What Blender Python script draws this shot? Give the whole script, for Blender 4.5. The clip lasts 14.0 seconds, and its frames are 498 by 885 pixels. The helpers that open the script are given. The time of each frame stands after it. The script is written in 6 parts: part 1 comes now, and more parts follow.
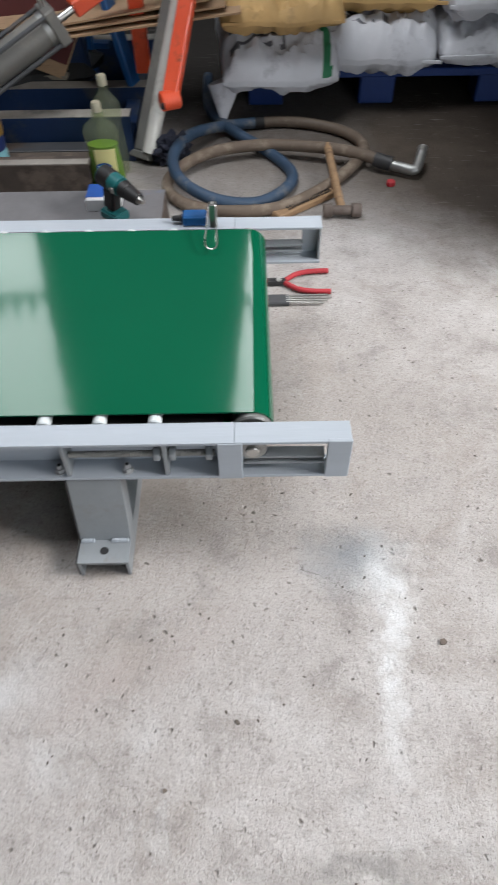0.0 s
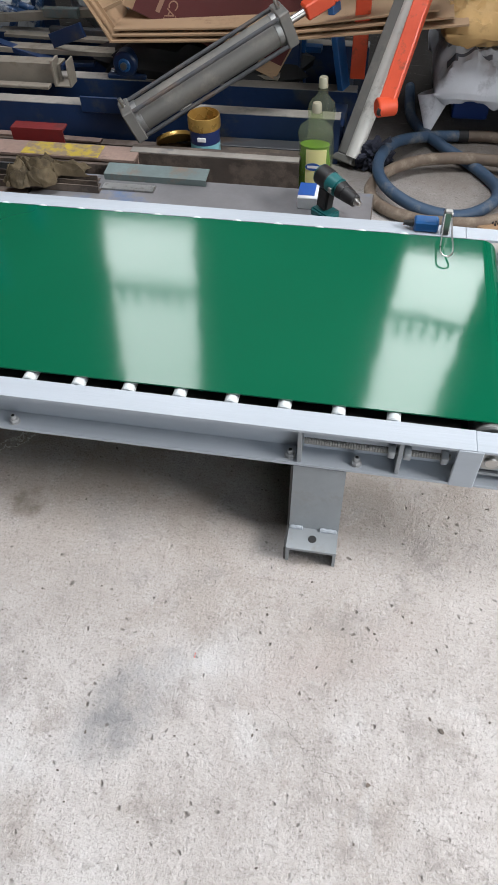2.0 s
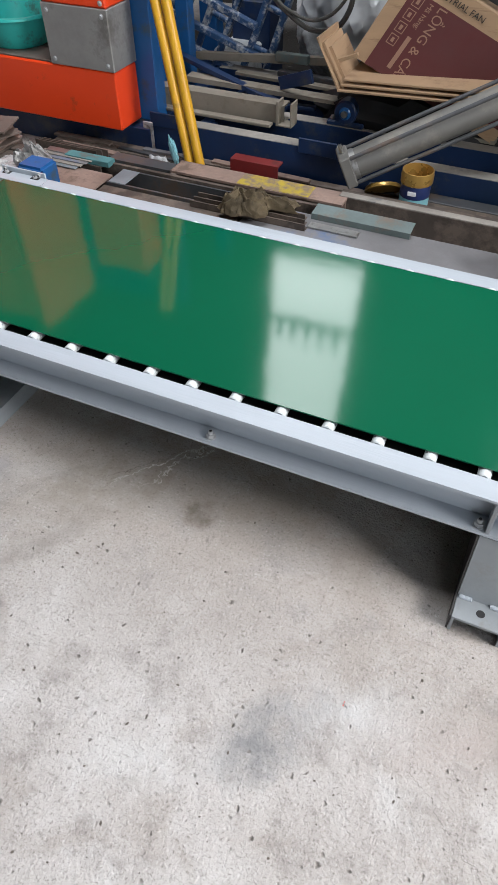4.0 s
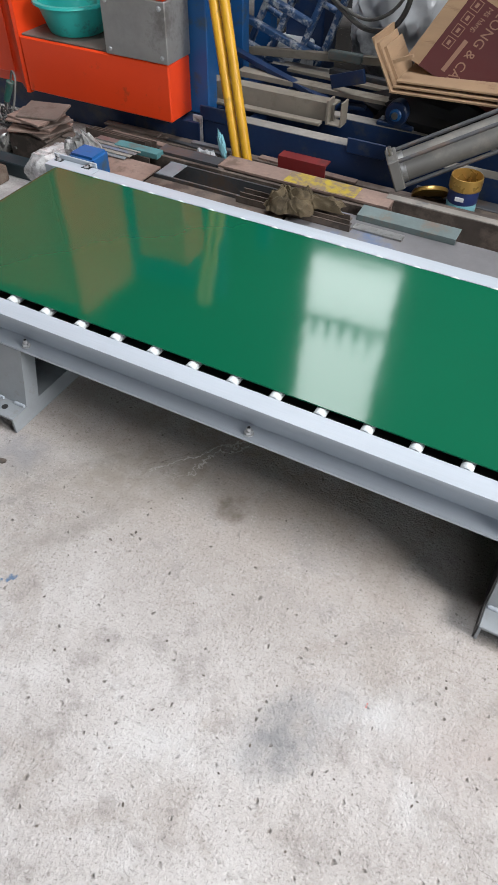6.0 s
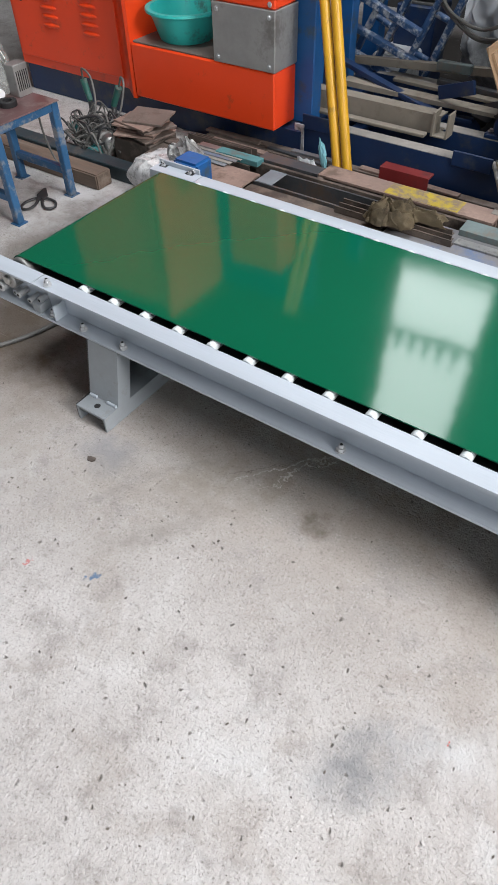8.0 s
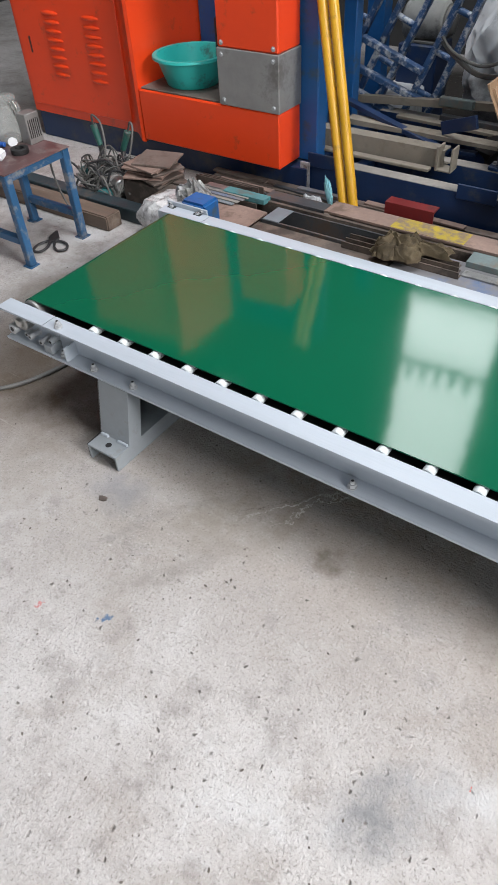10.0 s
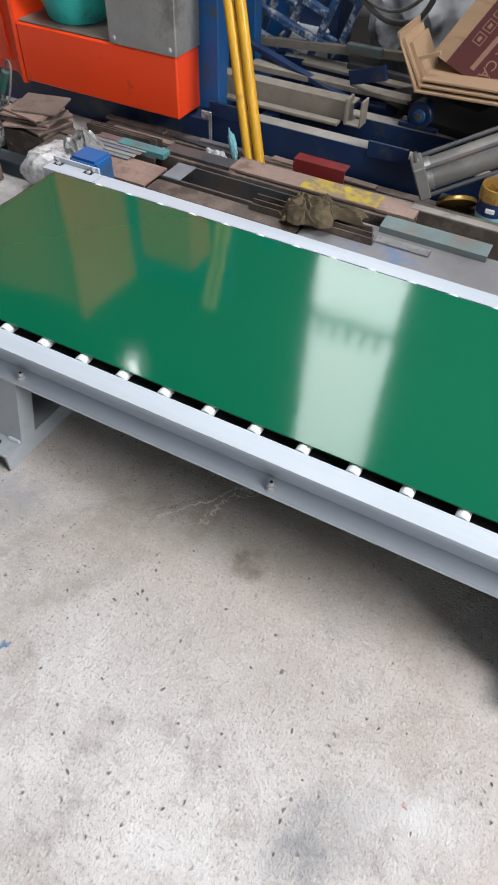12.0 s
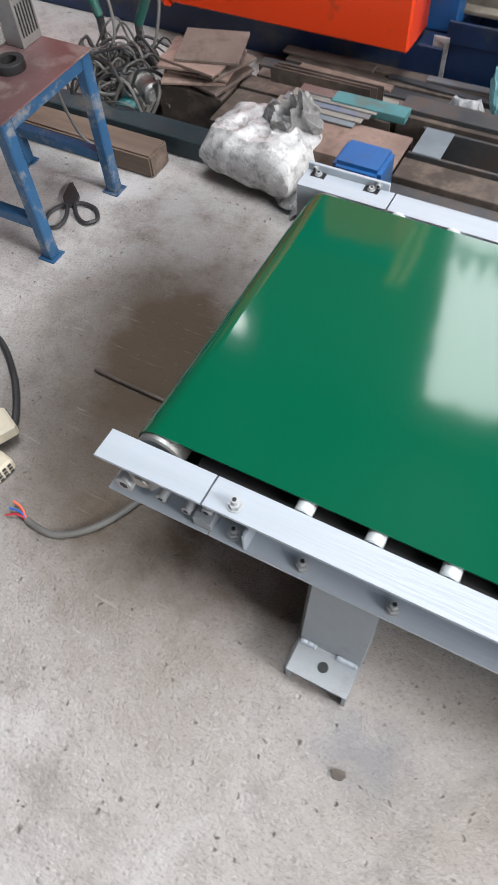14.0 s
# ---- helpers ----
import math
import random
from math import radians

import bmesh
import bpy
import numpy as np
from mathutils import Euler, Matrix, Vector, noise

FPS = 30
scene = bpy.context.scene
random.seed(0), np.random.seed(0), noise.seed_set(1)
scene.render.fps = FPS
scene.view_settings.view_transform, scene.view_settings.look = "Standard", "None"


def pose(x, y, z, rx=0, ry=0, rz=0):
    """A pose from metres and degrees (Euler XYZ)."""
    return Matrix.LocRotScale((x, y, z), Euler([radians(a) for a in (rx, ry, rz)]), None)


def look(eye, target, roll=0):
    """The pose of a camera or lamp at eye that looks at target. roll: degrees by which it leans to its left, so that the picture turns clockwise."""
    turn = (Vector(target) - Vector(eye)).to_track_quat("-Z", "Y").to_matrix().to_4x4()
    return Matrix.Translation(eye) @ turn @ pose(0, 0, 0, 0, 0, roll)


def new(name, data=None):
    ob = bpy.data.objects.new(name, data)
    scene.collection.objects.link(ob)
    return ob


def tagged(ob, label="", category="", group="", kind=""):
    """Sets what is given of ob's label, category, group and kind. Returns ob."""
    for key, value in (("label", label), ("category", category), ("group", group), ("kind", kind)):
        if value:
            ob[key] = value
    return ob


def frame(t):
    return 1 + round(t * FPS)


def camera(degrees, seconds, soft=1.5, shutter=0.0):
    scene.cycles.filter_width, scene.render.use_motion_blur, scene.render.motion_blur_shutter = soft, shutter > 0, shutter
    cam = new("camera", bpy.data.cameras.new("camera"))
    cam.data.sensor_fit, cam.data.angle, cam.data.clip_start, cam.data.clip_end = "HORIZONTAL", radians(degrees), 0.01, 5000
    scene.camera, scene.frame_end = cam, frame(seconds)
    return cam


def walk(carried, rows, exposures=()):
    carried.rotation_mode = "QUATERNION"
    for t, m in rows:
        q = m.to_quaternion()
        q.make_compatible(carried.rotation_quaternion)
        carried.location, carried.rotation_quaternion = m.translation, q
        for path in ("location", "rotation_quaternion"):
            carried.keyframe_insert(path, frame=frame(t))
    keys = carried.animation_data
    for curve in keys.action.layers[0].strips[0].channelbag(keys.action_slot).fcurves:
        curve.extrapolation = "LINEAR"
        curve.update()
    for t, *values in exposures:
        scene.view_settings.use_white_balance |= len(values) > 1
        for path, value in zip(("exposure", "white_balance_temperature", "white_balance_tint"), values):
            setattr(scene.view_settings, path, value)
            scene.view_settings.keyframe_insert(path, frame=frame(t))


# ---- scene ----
cam = camera(40.4, 14.0, shutter=0.25)
PATH = [
    (0, (0.027, 0.353, 1.212), (0.025, 1.627, -0.33), -1.0),
    (0.5, (0.011, 0.265, 1.23), (-0.249, 1.514, -0.311), -3.6),
    (1, (-0.116, 0.245, 1.211), (-0.413, 1.512, -0.308), -4.0),
    (1.5, (-0.225, 0.259, 1.204), (-0.474, 1.539, -0.312), -1.8),
    (2, (-0.235, 0.304, 1.21), (-0.495, 1.575, -0.312), -1.9),
    (2.5, (-0.274, 0.314, 1.223), (-0.612, 1.603, -0.268), -0.5),
    (3, (-0.349, 0.3, 1.237), (-0.89, 1.561, -0.218), -2.2),
    (3.2, (-0.369, 0.291, 1.235), (-0.964, 1.529, -0.218), -2.4),
    (5.3, (-0.393, 0.228, 1.232), (-0.941, 1.504, -0.207), 2.3),
    (5.5, (-0.39, 0.234, 1.246), (-0.964, 1.493, -0.198), 2.5),
    (6, (-0.41, 0.24, 1.247), (-1.052, 1.447, -0.213), 0.5),
    (6.5, (-0.422, 0.238, 1.244), (-1.098, 1.409, -0.229), -0.2),
    (7, (-0.434, 0.236, 1.24), (-1.16, 1.364, -0.243), -0.5),
    (7.5, (-0.45, 0.231, 1.234), (-1.219, 1.34, -0.242), -0.7),
    (7.7, (-0.459, 0.234, 1.239), (-1.251, 1.34, -0.227), -1.0),
    (9.8, (-0.475, 0.246, 1.253), (-1.364, 1.382, -0.132), -3.4),
    (10, (-0.466, 0.254, 1.252), (-1.353, 1.394, -0.13), -3.8),
    (10.5, (-0.447, 0.271, 1.252), (-1.247, 1.483, -0.122), -2.9),
    (11, (-0.437, 0.295, 1.255), (-1.149, 1.563, -0.118), -1.3),
    (11.5, (-0.484, 0.308, 1.259), (-1.183, 1.565, -0.13), 1.3),
    (12, (-0.553, 0.391, 1.225), (-1.164, 1.578, -0.264), 1.8),
    (12.4, (-0.619, 0.574, 1.199), (-1.275, 1.677, -0.336), -6.3),
    (12.5, (-0.704, 0.609, 1.232), (-1.371, 1.666, -0.33), -4.8),
    (12.9, (-0.884, 0.65, 1.213), (-1.679, 1.601, -0.356), -1.8),
    (13, (-0.944, 0.644, 1.199), (-1.735, 1.606, -0.366), -0.7),
    (13.3, (-1.165, 0.653, 1.174), (-1.936, 1.617, -0.399), -3.0),
    (13.5, (-1.282, 0.674, 1.173), (-1.999, 1.614, -0.44), -4.0),
    (13.7, (-1.364, 0.707, 1.148), (-1.988, 1.678, -0.485), -0.7),
    (14, (-1.472, 0.78, 1.107), (-2.049, 1.69, -0.578), -5.1),
]
walk(cam, [(t, look(eye, target, roll)) for t, eye, target, roll in PATH],
     exposures=[(0, -0.38), (0.7, -0.25), (1.5, -0.1), (3, -0.05), (7.5, 0.05), (11, 0.08), (13, 0.22), (14, 0.28)])

# ---- light: hall with an open gate behind the camera and tall windows in the back wall ----
world = bpy.data.worlds.new("sky")
world.use_nodes = True
scene.world = world
_sky = world.node_tree.nodes.new("ShaderNodeTexSky")
_sky.sky_type = "NISHITA"
_sky.sun_disc = False
_sky.sun_elevation, _sky.sun_rotation = radians(41), radians(97)
_bg = world.node_tree.nodes["Background"]
_bg.inputs["Strength"].default_value = 0.12
world.node_tree.links.new(_sky.outputs[0], _bg.inputs[0])


def lamp(name, eye, target, sx, sy, watts, colour=(1, 1, 1)):
    data = bpy.data.lights.new(name, "AREA")
    data.shape, data.size, data.size_y, data.energy, data.color = "RECTANGLE", sx, sy, watts, colour
    ob = new(name, data)
    ob.matrix_world = look(eye, target)
    return ob


_s = bpy.data.lights.new("sun", "SUN")
_s.energy, _s.angle, _s.color = 1.0, radians(12), (1.0, 0.97, 0.92)
new("sun", _s).matrix_world = look((8, -1, 7), (0, 0, 0))
GATE_X0, GATE_X1, GATE_Z = 0.9, 5.2, 3.9
SIDE_Y0, SIDE_Y1, SIDE_Z0, SIDE_Z1 = -1.2, 2.4, 3.0, 5.3
BACK_Y, FRONT_Y, LEFT_X, RIGHT_X, ROOF_Z = 4.9, -3.6, -6.5, 5.4, 5.5
WINDOWS = ((-2.36, -1.50), (0.27, 0.97))
SKY = (-2.5, 0.1, 0.9, 2.9)
lamp("side_opening_daylight", (RIGHT_X - 0.02, (SIDE_Y0 + SIDE_Y1) / 2, (SIDE_Z0 + SIDE_Z1) / 2), (-1.5, 1.0, 0.0), SIDE_Y1 - SIDE_Y0 - 0.6, 1.7, 720, (1.0, 0.988, 0.985))
lamp("gate_daylight", (3.05, FRONT_Y - 0.05, 1.95), (3.05, 5, 1.95), 4.2, 3.8, 138, (0.935, 0.97, 1.0))
# Unseen roof opening, added to brighten upward faces and the back of the hall.
lamp("added_roof_daylight", (-1.2, 1.9, ROOF_Z + 0.06), (-1.2, 1.9, 0), 2.5, 1.9, 255, (0.94, 0.97, 1.0))
for _x0, _x1 in WINDOWS:
    lamp("window_daylight", ((_x0 + _x1) / 2, BACK_Y + 0.12, 3.70), ((_x0 + _x1) / 2, 0, 3.70), _x1 - _x0, 2.6, 43, (0.97, 0.99, 1.0))
lamp("gap_daylight", (-4.6, BACK_Y + 0.12, 4.62), (-4.6, 0, 4.62), 0.20, 0.42, 4)

# ---- materials ----


def mat(name, colour, rough=0.6, metal=0.0, spread=0.25, scale=6.0, fine=60.0, bump=0.15, dirt=None, dirt_amount=0.5, dirt_scale=4.0,
        stretch=(1, 1, 1), coat=0.0, spec=0.5, per_island=False):
    """A procedural surface: base colour varied at two scales, patches of dirt or rust, uneven gloss and a fine relief."""
    m = bpy.data.materials.new(name)
    m.use_nodes = True
    nt = m.node_tree
    n, lk = nt.nodes, nt.links
    b = n["Principled BSDF"]
    tc = n.new("ShaderNodeTexCoord")
    mp = n.new("ShaderNodeMapping")
    mp.inputs["Scale"].default_value = stretch
    lk.new(tc.outputs["Object"], mp.inputs[0])

    def tex(s, detail=5.0, ro=0.6):
        t = n.new("ShaderNodeTexNoise")
        t.inputs["Scale"].default_value, t.inputs["Detail"].default_value, t.inputs["Roughness"].default_value = s, detail, ro
        lk.new(mp.outputs[0], t.inputs["Vector"])
        return t.outputs["Fac"]

    def remap(sock, a, bb, c, d):
        r = n.new("ShaderNodeMapRange")
        for i, v in zip((1, 2, 3, 4), (a, bb, c, d)):
            r.inputs[i].default_value = v
        lk.new(sock, r.inputs[0])
        return r.outputs[0]

    def mixc(f, a, c, mode="MIX"):
        x = n.new("ShaderNodeMix")
        x.data_type, x.blend_type = "RGBA", mode
        for s, v in ((x.inputs[0], f), (x.inputs[6], a), (x.inputs[7], c)):
            if hasattr(v, "is_linked"):
                lk.new(v, s)
            elif isinstance(v, (int, float)):
                s.default_value = v
            else:
                s.default_value = (*v, 1)
        return x.outputs[2]

    big, small = tex(scale), tex(fine, 3.0)
    dark = tuple(c * (1 - spread) for c in colour)
    light = tuple(min(1, c * (1 + spread)) for c in colour)
    col = mixc(remap(big, 0.3, 0.7, 0, 1), dark, light)
    col = mixc(remap(small, 0.35, 0.65, 0, 0.5 * min(1, spread * 2)), col, tuple(c * 0.75 for c in colour))
    if per_island:
        g = n.new("ShaderNodeNewGeometry")
        col = mixc(remap(g.outputs["Random Per Island"], 0, 1, 0, 0.6), col, tuple(c * 0.45 for c in colour))
    if dirt:
        d = tex(dirt_scale, 8.0, 0.7)
        col = mixc(remap(d, 0.62 - 0.25 * dirt_amount, 0.72 - 0.2 * dirt_amount, 0, 0.9), col, dirt)
    lk.new(col, b.inputs["Base Color"])
    lk.new(remap(big, 0.3, 0.7, max(0.03, rough * 0.8), min(1, rough * 1.2)), b.inputs["Roughness"])
    b.inputs["Metallic"].default_value = metal
    b.inputs["Coat Weight"].default_value = coat
    b.inputs["Coat Roughness"].default_value = 0.15
    b.inputs["Specular IOR Level"].default_value = spec
    if bump:
        bp = n.new("ShaderNodeBump")
        bp.inputs["Strength"].default_value, bp.inputs["Distance"].default_value = bump, 0.002
        lk.new(small, bp.inputs["Height"])
        lk.new(bp.outputs[0], b.inputs["Normal"])
    return m


def clear_plastic(name, tint, haze, skin=(0.34, 0.37, 0.27)):
    """A thin clear shell: mostly see-through, with a hazy glossy skin."""
    m = bpy.data.materials.new(name)
    m.use_nodes = True
    n, lk = m.node_tree.nodes, m.node_tree.links
    b = n["Principled BSDF"]
    b.inputs["Base Color"].default_value = (*skin, 1)
    b.inputs["Roughness"].default_value = 0.12
    tr = n.new("ShaderNodeBsdfTransparent")
    tr.inputs[0].default_value = (*tint, 1)
    mx = n.new("ShaderNodeMixShader")
    mx.inputs[0].default_value = haze
    lk.new(tr.outputs[0], mx.inputs[1])
    lk.new(b.outputs[0], mx.inputs[2])
    lk.new(mx.outputs[0], n["Material Output"].inputs[0])
    return m


def concrete():
    """Worn, pitted concrete with spills, scuffs, a few paint flecks and painted shade."""
    m = bpy.data.materials.new("worn_concrete")
    m.use_nodes = True
    nt = m.node_tree
    n, lk = nt.nodes, nt.links
    b = n["Principled BSDF"]
    tc = n.new("ShaderNodeTexCoord")
    pos = tc.outputs["Object"]

    def tex(s, detail=6.0, ro=0.6, dist=0.0, vec=None):
        t = n.new("ShaderNodeTexNoise")
        t.inputs["Scale"].default_value, t.inputs["Detail"].default_value = s, detail
        t.inputs["Roughness"].default_value, t.inputs["Distortion"].default_value = ro, dist
        lk.new(vec or pos, t.inputs["Vector"])
        return t

    def remap(sock, a, bb, c, d):
        r = n.new("ShaderNodeMapRange")
        for i, v in zip((1, 2, 3, 4), (a, bb, c, d)):
            r.inputs[i].default_value = v
        lk.new(sock, r.inputs[0])
        return r.outputs[0]

    def maths(op, a, c):
        x = n.new("ShaderNodeMath")
        x.operation = op
        for s, v in zip(x.inputs, (a, c)):
            if hasattr(v, "is_linked"):
                lk.new(v, s)
            else:
                s.default_value = v
        return x.outputs[0]

    def mixc(f, a, c):
        x = n.new("ShaderNodeMix")
        x.data_type = "RGBA"
        for s, v in ((x.inputs[0], f), (x.inputs[6], a), (x.inputs[7], c)):
            if hasattr(v, "is_linked"):
                lk.new(v, s)
            elif isinstance(v, (int, float)):
                s.default_value = v
            else:
                s.default_value = (*v, 1)
        return x.outputs[2]

    big, mid, fine, grit = tex(1.3, 5, 0.55), tex(8, 10, 0.68), tex(40, 6, 0.7), tex(190, 5, 0.66, 0.6)
    patch, drift = tex(3.6, 9, 0.66, 0.8), tex(5.5, 8, 0.7, 1.2)
    col = mixc(remap(big.outputs[0], 0.35, 0.65, 0, 1), (0.385, 0.357, 0.340), (0.495, 0.470, 0.458))
    col = mixc(remap(patch.outputs[0], 0.52, 0.60, 0, 0.55), col, (0.35, 0.315, 0.290))
    col = mixc(remap(drift.outputs[0], 0.56, 0.68, 0, 0.34), col, (0.60, 0.60, 0.605))
    col = mixc(remap(mid.outputs[0], 0.48, 0.66, 0, 0.45), col, (0.58, 0.567, 0.562))
    col = mixc(remap(mid.outputs[0], 0.47, 0.34, 0, 0.7), col, (0.275, 0.252, 0.24))
    col = mixc(remap(fine.outputs[0], 0.55, 0.70, 0, 0.6), col, (0.25, 0.228, 0.215))
    col = mixc(remap(grit.outputs[0], 0.55, 0.67, 0, 0.72), col, (0.185, 0.168, 0.155))
    col = mixc(remap(grit.outputs[0], 0.44, 0.32, 0, 0.4), col, (0.66, 0.645, 0.635))
    warp = n.new("ShaderNodeVectorMath")
    warp.operation = "MULTIPLY_ADD"
    lk.new(tex(9, 5, 0.7).outputs["Color"], warp.inputs[0])
    warp.inputs[1].default_value = (0.16, 0.16, 0)
    lk.new(pos, warp.inputs[2])
    def stain_or_shade(base, cx, cy, rx, ry, colour, amount, soft=0.6, angle=0.0):
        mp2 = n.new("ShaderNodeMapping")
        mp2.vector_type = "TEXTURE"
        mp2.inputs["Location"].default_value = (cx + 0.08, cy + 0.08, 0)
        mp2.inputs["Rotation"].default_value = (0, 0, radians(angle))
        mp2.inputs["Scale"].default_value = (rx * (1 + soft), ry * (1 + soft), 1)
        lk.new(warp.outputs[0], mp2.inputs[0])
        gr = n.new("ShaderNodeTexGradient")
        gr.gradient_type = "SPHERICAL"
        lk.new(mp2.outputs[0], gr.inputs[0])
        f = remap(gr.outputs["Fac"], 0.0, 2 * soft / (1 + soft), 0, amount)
        # Amounts above 0.94, the painted shade, barely break up with the noise.
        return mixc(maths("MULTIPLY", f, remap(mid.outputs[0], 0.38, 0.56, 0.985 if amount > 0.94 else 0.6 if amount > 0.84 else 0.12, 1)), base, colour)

    for args in STAINS_AND_SHADE:
        col = stain_or_shade(col, *args)
    # scratches: stretched noise, thin pale lines
    mp = n.new("ShaderNodeMapping")
    mp.inputs["Rotation"].default_value = (0, 0, radians(35))
    mp.inputs["Scale"].default_value = (4.0, 40, 1)
    lk.new(pos, mp.inputs[0])
    col = mixc(remap(tex(2.2, 3, 0.5, 0.3, mp.outputs[0]).outputs[0], 0.66, 0.74, 0, 0.16), col, (0.60, 0.59, 0.57))
    mp3 = n.new("ShaderNodeMapping")
    mp3.inputs["Rotation"].default_value = (0, 0, radians(-52))
    mp3.inputs["Scale"].default_value = (4.5, 50, 1)
    lk.new(pos, mp3.inputs[0])
    col = mixc(remap(tex(2.6, 3, 0.5, 0.25, mp3.outputs[0]).outputs[0], 0.66, 0.74, 0, 0.32), col, (0.24, 0.22, 0.205))
    # pits of two sizes
    nudge = n.new("ShaderNodeVectorMath")
    nudge.operation = "MULTIPLY_ADD"
    lk.new(tex(55, 2, 0.5).outputs["Color"], nudge.inputs[0])
    nudge.inputs[1].default_value = (0.018, 0.018, 0)
    lk.new(pos, nudge.inputs[2])

    def pits(scale, r0, r1, c0, c1):
        vo = n.new("ShaderNodeTexVoronoi")
        vo.inputs["Scale"].default_value, vo.inputs["Randomness"].default_value = scale, 1
        lk.new(nudge.outputs[0], vo.inputs["Vector"])
        sepc = n.new("ShaderNodeSeparateColor")
        lk.new(vo.outputs["Color"], sepc.inputs[0])
        return maths("MULTIPLY", remap(vo.outputs["Distance"], r0, r1, 0, 1), remap(sepc.outputs[0], c0, c1, 0, 1))

    pit = maths("MAXIMUM", pits(11, 0.085, 0.02, 0.66, 0.88), pits(46, 0.19, 0.05, 0.58, 0.9))
    col = mixc(maths("MULTIPLY", pit, 0.85), col, (0.17, 0.15, 0.135))
    lk.new(col, b.inputs["Base Color"])
    lk.new(remap(mid.outputs[0], 0.3, 0.7, 0.95, 0.8), b.inputs["Roughness"])
    b.inputs["Specular IOR Level"].default_value = 0.06
    h = maths("ADD", maths("MULTIPLY", fine.outputs[0], 0.8), maths("MULTIPLY", grit.outputs[0], 0.4))
    h = maths("SUBTRACT", h, maths("MULTIPLY", pit, 0.65))
    bp = n.new("ShaderNodeBump")
    bp.inputs["Strength"].default_value, bp.inputs["Distance"].default_value = 0.9, 0.008
    lk.new(h, bp.inputs["Height"])
    lk.new(bp.outputs[0], b.inputs["Normal"])
    return m


STAINS_AND_SHADE = (
    # Brown dirt together with the conveyor's own shade, painted into the floor.
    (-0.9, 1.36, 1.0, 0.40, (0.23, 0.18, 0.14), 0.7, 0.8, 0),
    (-0.545, 0.68, 0.045, 0.10, (0.17, 0.175, 0.185), 0.82, 0.7, -38),
    (-0.43, 0.76, 0.075, 0.05, (0.60, 0.61, 0.625), 0.5, 0.9, 30),
    (-0.72, 0.55, 0.09, 0.035, (0.60, 0.61, 0.62), 0.3, 0.9, 20),
    (-0.30, 0.66, 0.05, 0.03, (0.60, 0.61, 0.62), 0.3, 0.9, -20),
    (0.285, 0.85, 0.024, 0.15, (0.72, 0.73, 0.74), 0.74, 0.6, -6),
    (0.23, 1.04, 0.08, 0.06, (0.27, 0.29, 0.31), 0.85, 0.6, 0),
    (0.30, 1.00, 0.05, 0.07, (0.72, 0.73, 0.74), 0.6, 0.7, 0),
    (0.20, 0.51, 0.16, 0.018, (0.24, 0.23, 0.22), 0.75, 0.7, 3),
    (-0.22, 0.80, 0.16, 0.05, (0.40, 0.35, 0.33), 0.6, 0.8, 30),
    # Next two: cast shadow at the drive end, painted in along with dirt.
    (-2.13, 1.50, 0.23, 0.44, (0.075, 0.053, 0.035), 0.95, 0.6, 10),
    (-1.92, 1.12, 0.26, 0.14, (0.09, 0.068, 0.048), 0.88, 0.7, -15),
    (-1.44, 0.97, 0.09, 0.045, (0.20, 0.21, 0.24), 0.6, 0.6, 0),
    (-1.20, 1.02, 0.20, 0.08, (0.20, 0.18, 0.155), 0.6, 0.7, 20),
    (-1.18, 0.86, 0.14, 0.025, (0.22, 0.20, 0.18), 0.55, 0.7, 55),
    (-1.60, 0.85, 0.30, 0.10, (0.30, 0.27, 0.24), 0.5, 0.8, -20),
    # Next two: corner by the sacks, oil plus shade painted near black.
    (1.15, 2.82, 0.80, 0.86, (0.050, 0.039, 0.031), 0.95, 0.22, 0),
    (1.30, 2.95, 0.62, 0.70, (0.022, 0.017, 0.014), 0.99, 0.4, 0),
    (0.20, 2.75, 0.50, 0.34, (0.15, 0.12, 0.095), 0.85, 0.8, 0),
    # Painted darkness over the floor behind the machine base, in place of shade.
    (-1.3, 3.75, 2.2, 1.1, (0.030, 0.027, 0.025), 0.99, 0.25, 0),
    (-2.6, 1.90, 0.5, 0.16, (0.60, 0.60, 0.61), 0.4, 0.8, 0),
    (0.45, 0.42, 0.20, 0.05, (0.24, 0.22, 0.20), 0.6, 0.8, 10),
    (-1.22, 0.67, 0.006, 0.014, (0.06, 0.13, 0.24), 0.9, 0.3, 0),
    (-1.36, 0.62, 0.010, 0.004, (0.5, 0.10, 0.09), 0.8, 0.3, 20),
    (-0.455, 0.80, 0.004, 0.003, (0.6, 0.06, 0.05), 0.9, 0.3, 0),
    (-1.04, 1.17, 0.11, 0.0022, (0.70, 0.68, 0.66), 0.9, 0.6, 52),
    (-1.00, 1.19, 0.09, 0.0016, (0.70, 0.68, 0.66), 0.9, 0.6, 58),
    (-1.09, 1.14, 0.10, 0.0014, (0.16, 0.14, 0.12), 0.9, 0.6, 49),
    (-0.90, 1.06, 0.035, 0.03, (0.14, 0.12, 0.10), 0.8, 0.6, 20),
    (-1.30, 0.95, 0.13, 0.012, (0.20, 0.19, 0.18), 0.75, 0.8, 58),
    (-0.22, 0.66, 0.11, 0.0009, (0.10, 0.09, 0.08), 0.9, 0.6, -38),
    (0.18, 1.00, 0.10, 0.0009, (0.10, 0.09, 0.08), 0.9, 0.6, -28),
    (0.02, 0.55, 0.12, 0.0009, (0.12, 0.11, 0.10), 0.8, 0.6, -22),
)
CONCRETE = concrete()
GREY = mat("light_grey_enamel", (0.37, 0.408, 0.455), 0.36, 0, 0.07, 5, 60, 0.22, stretch=(0.25, 3, 3))
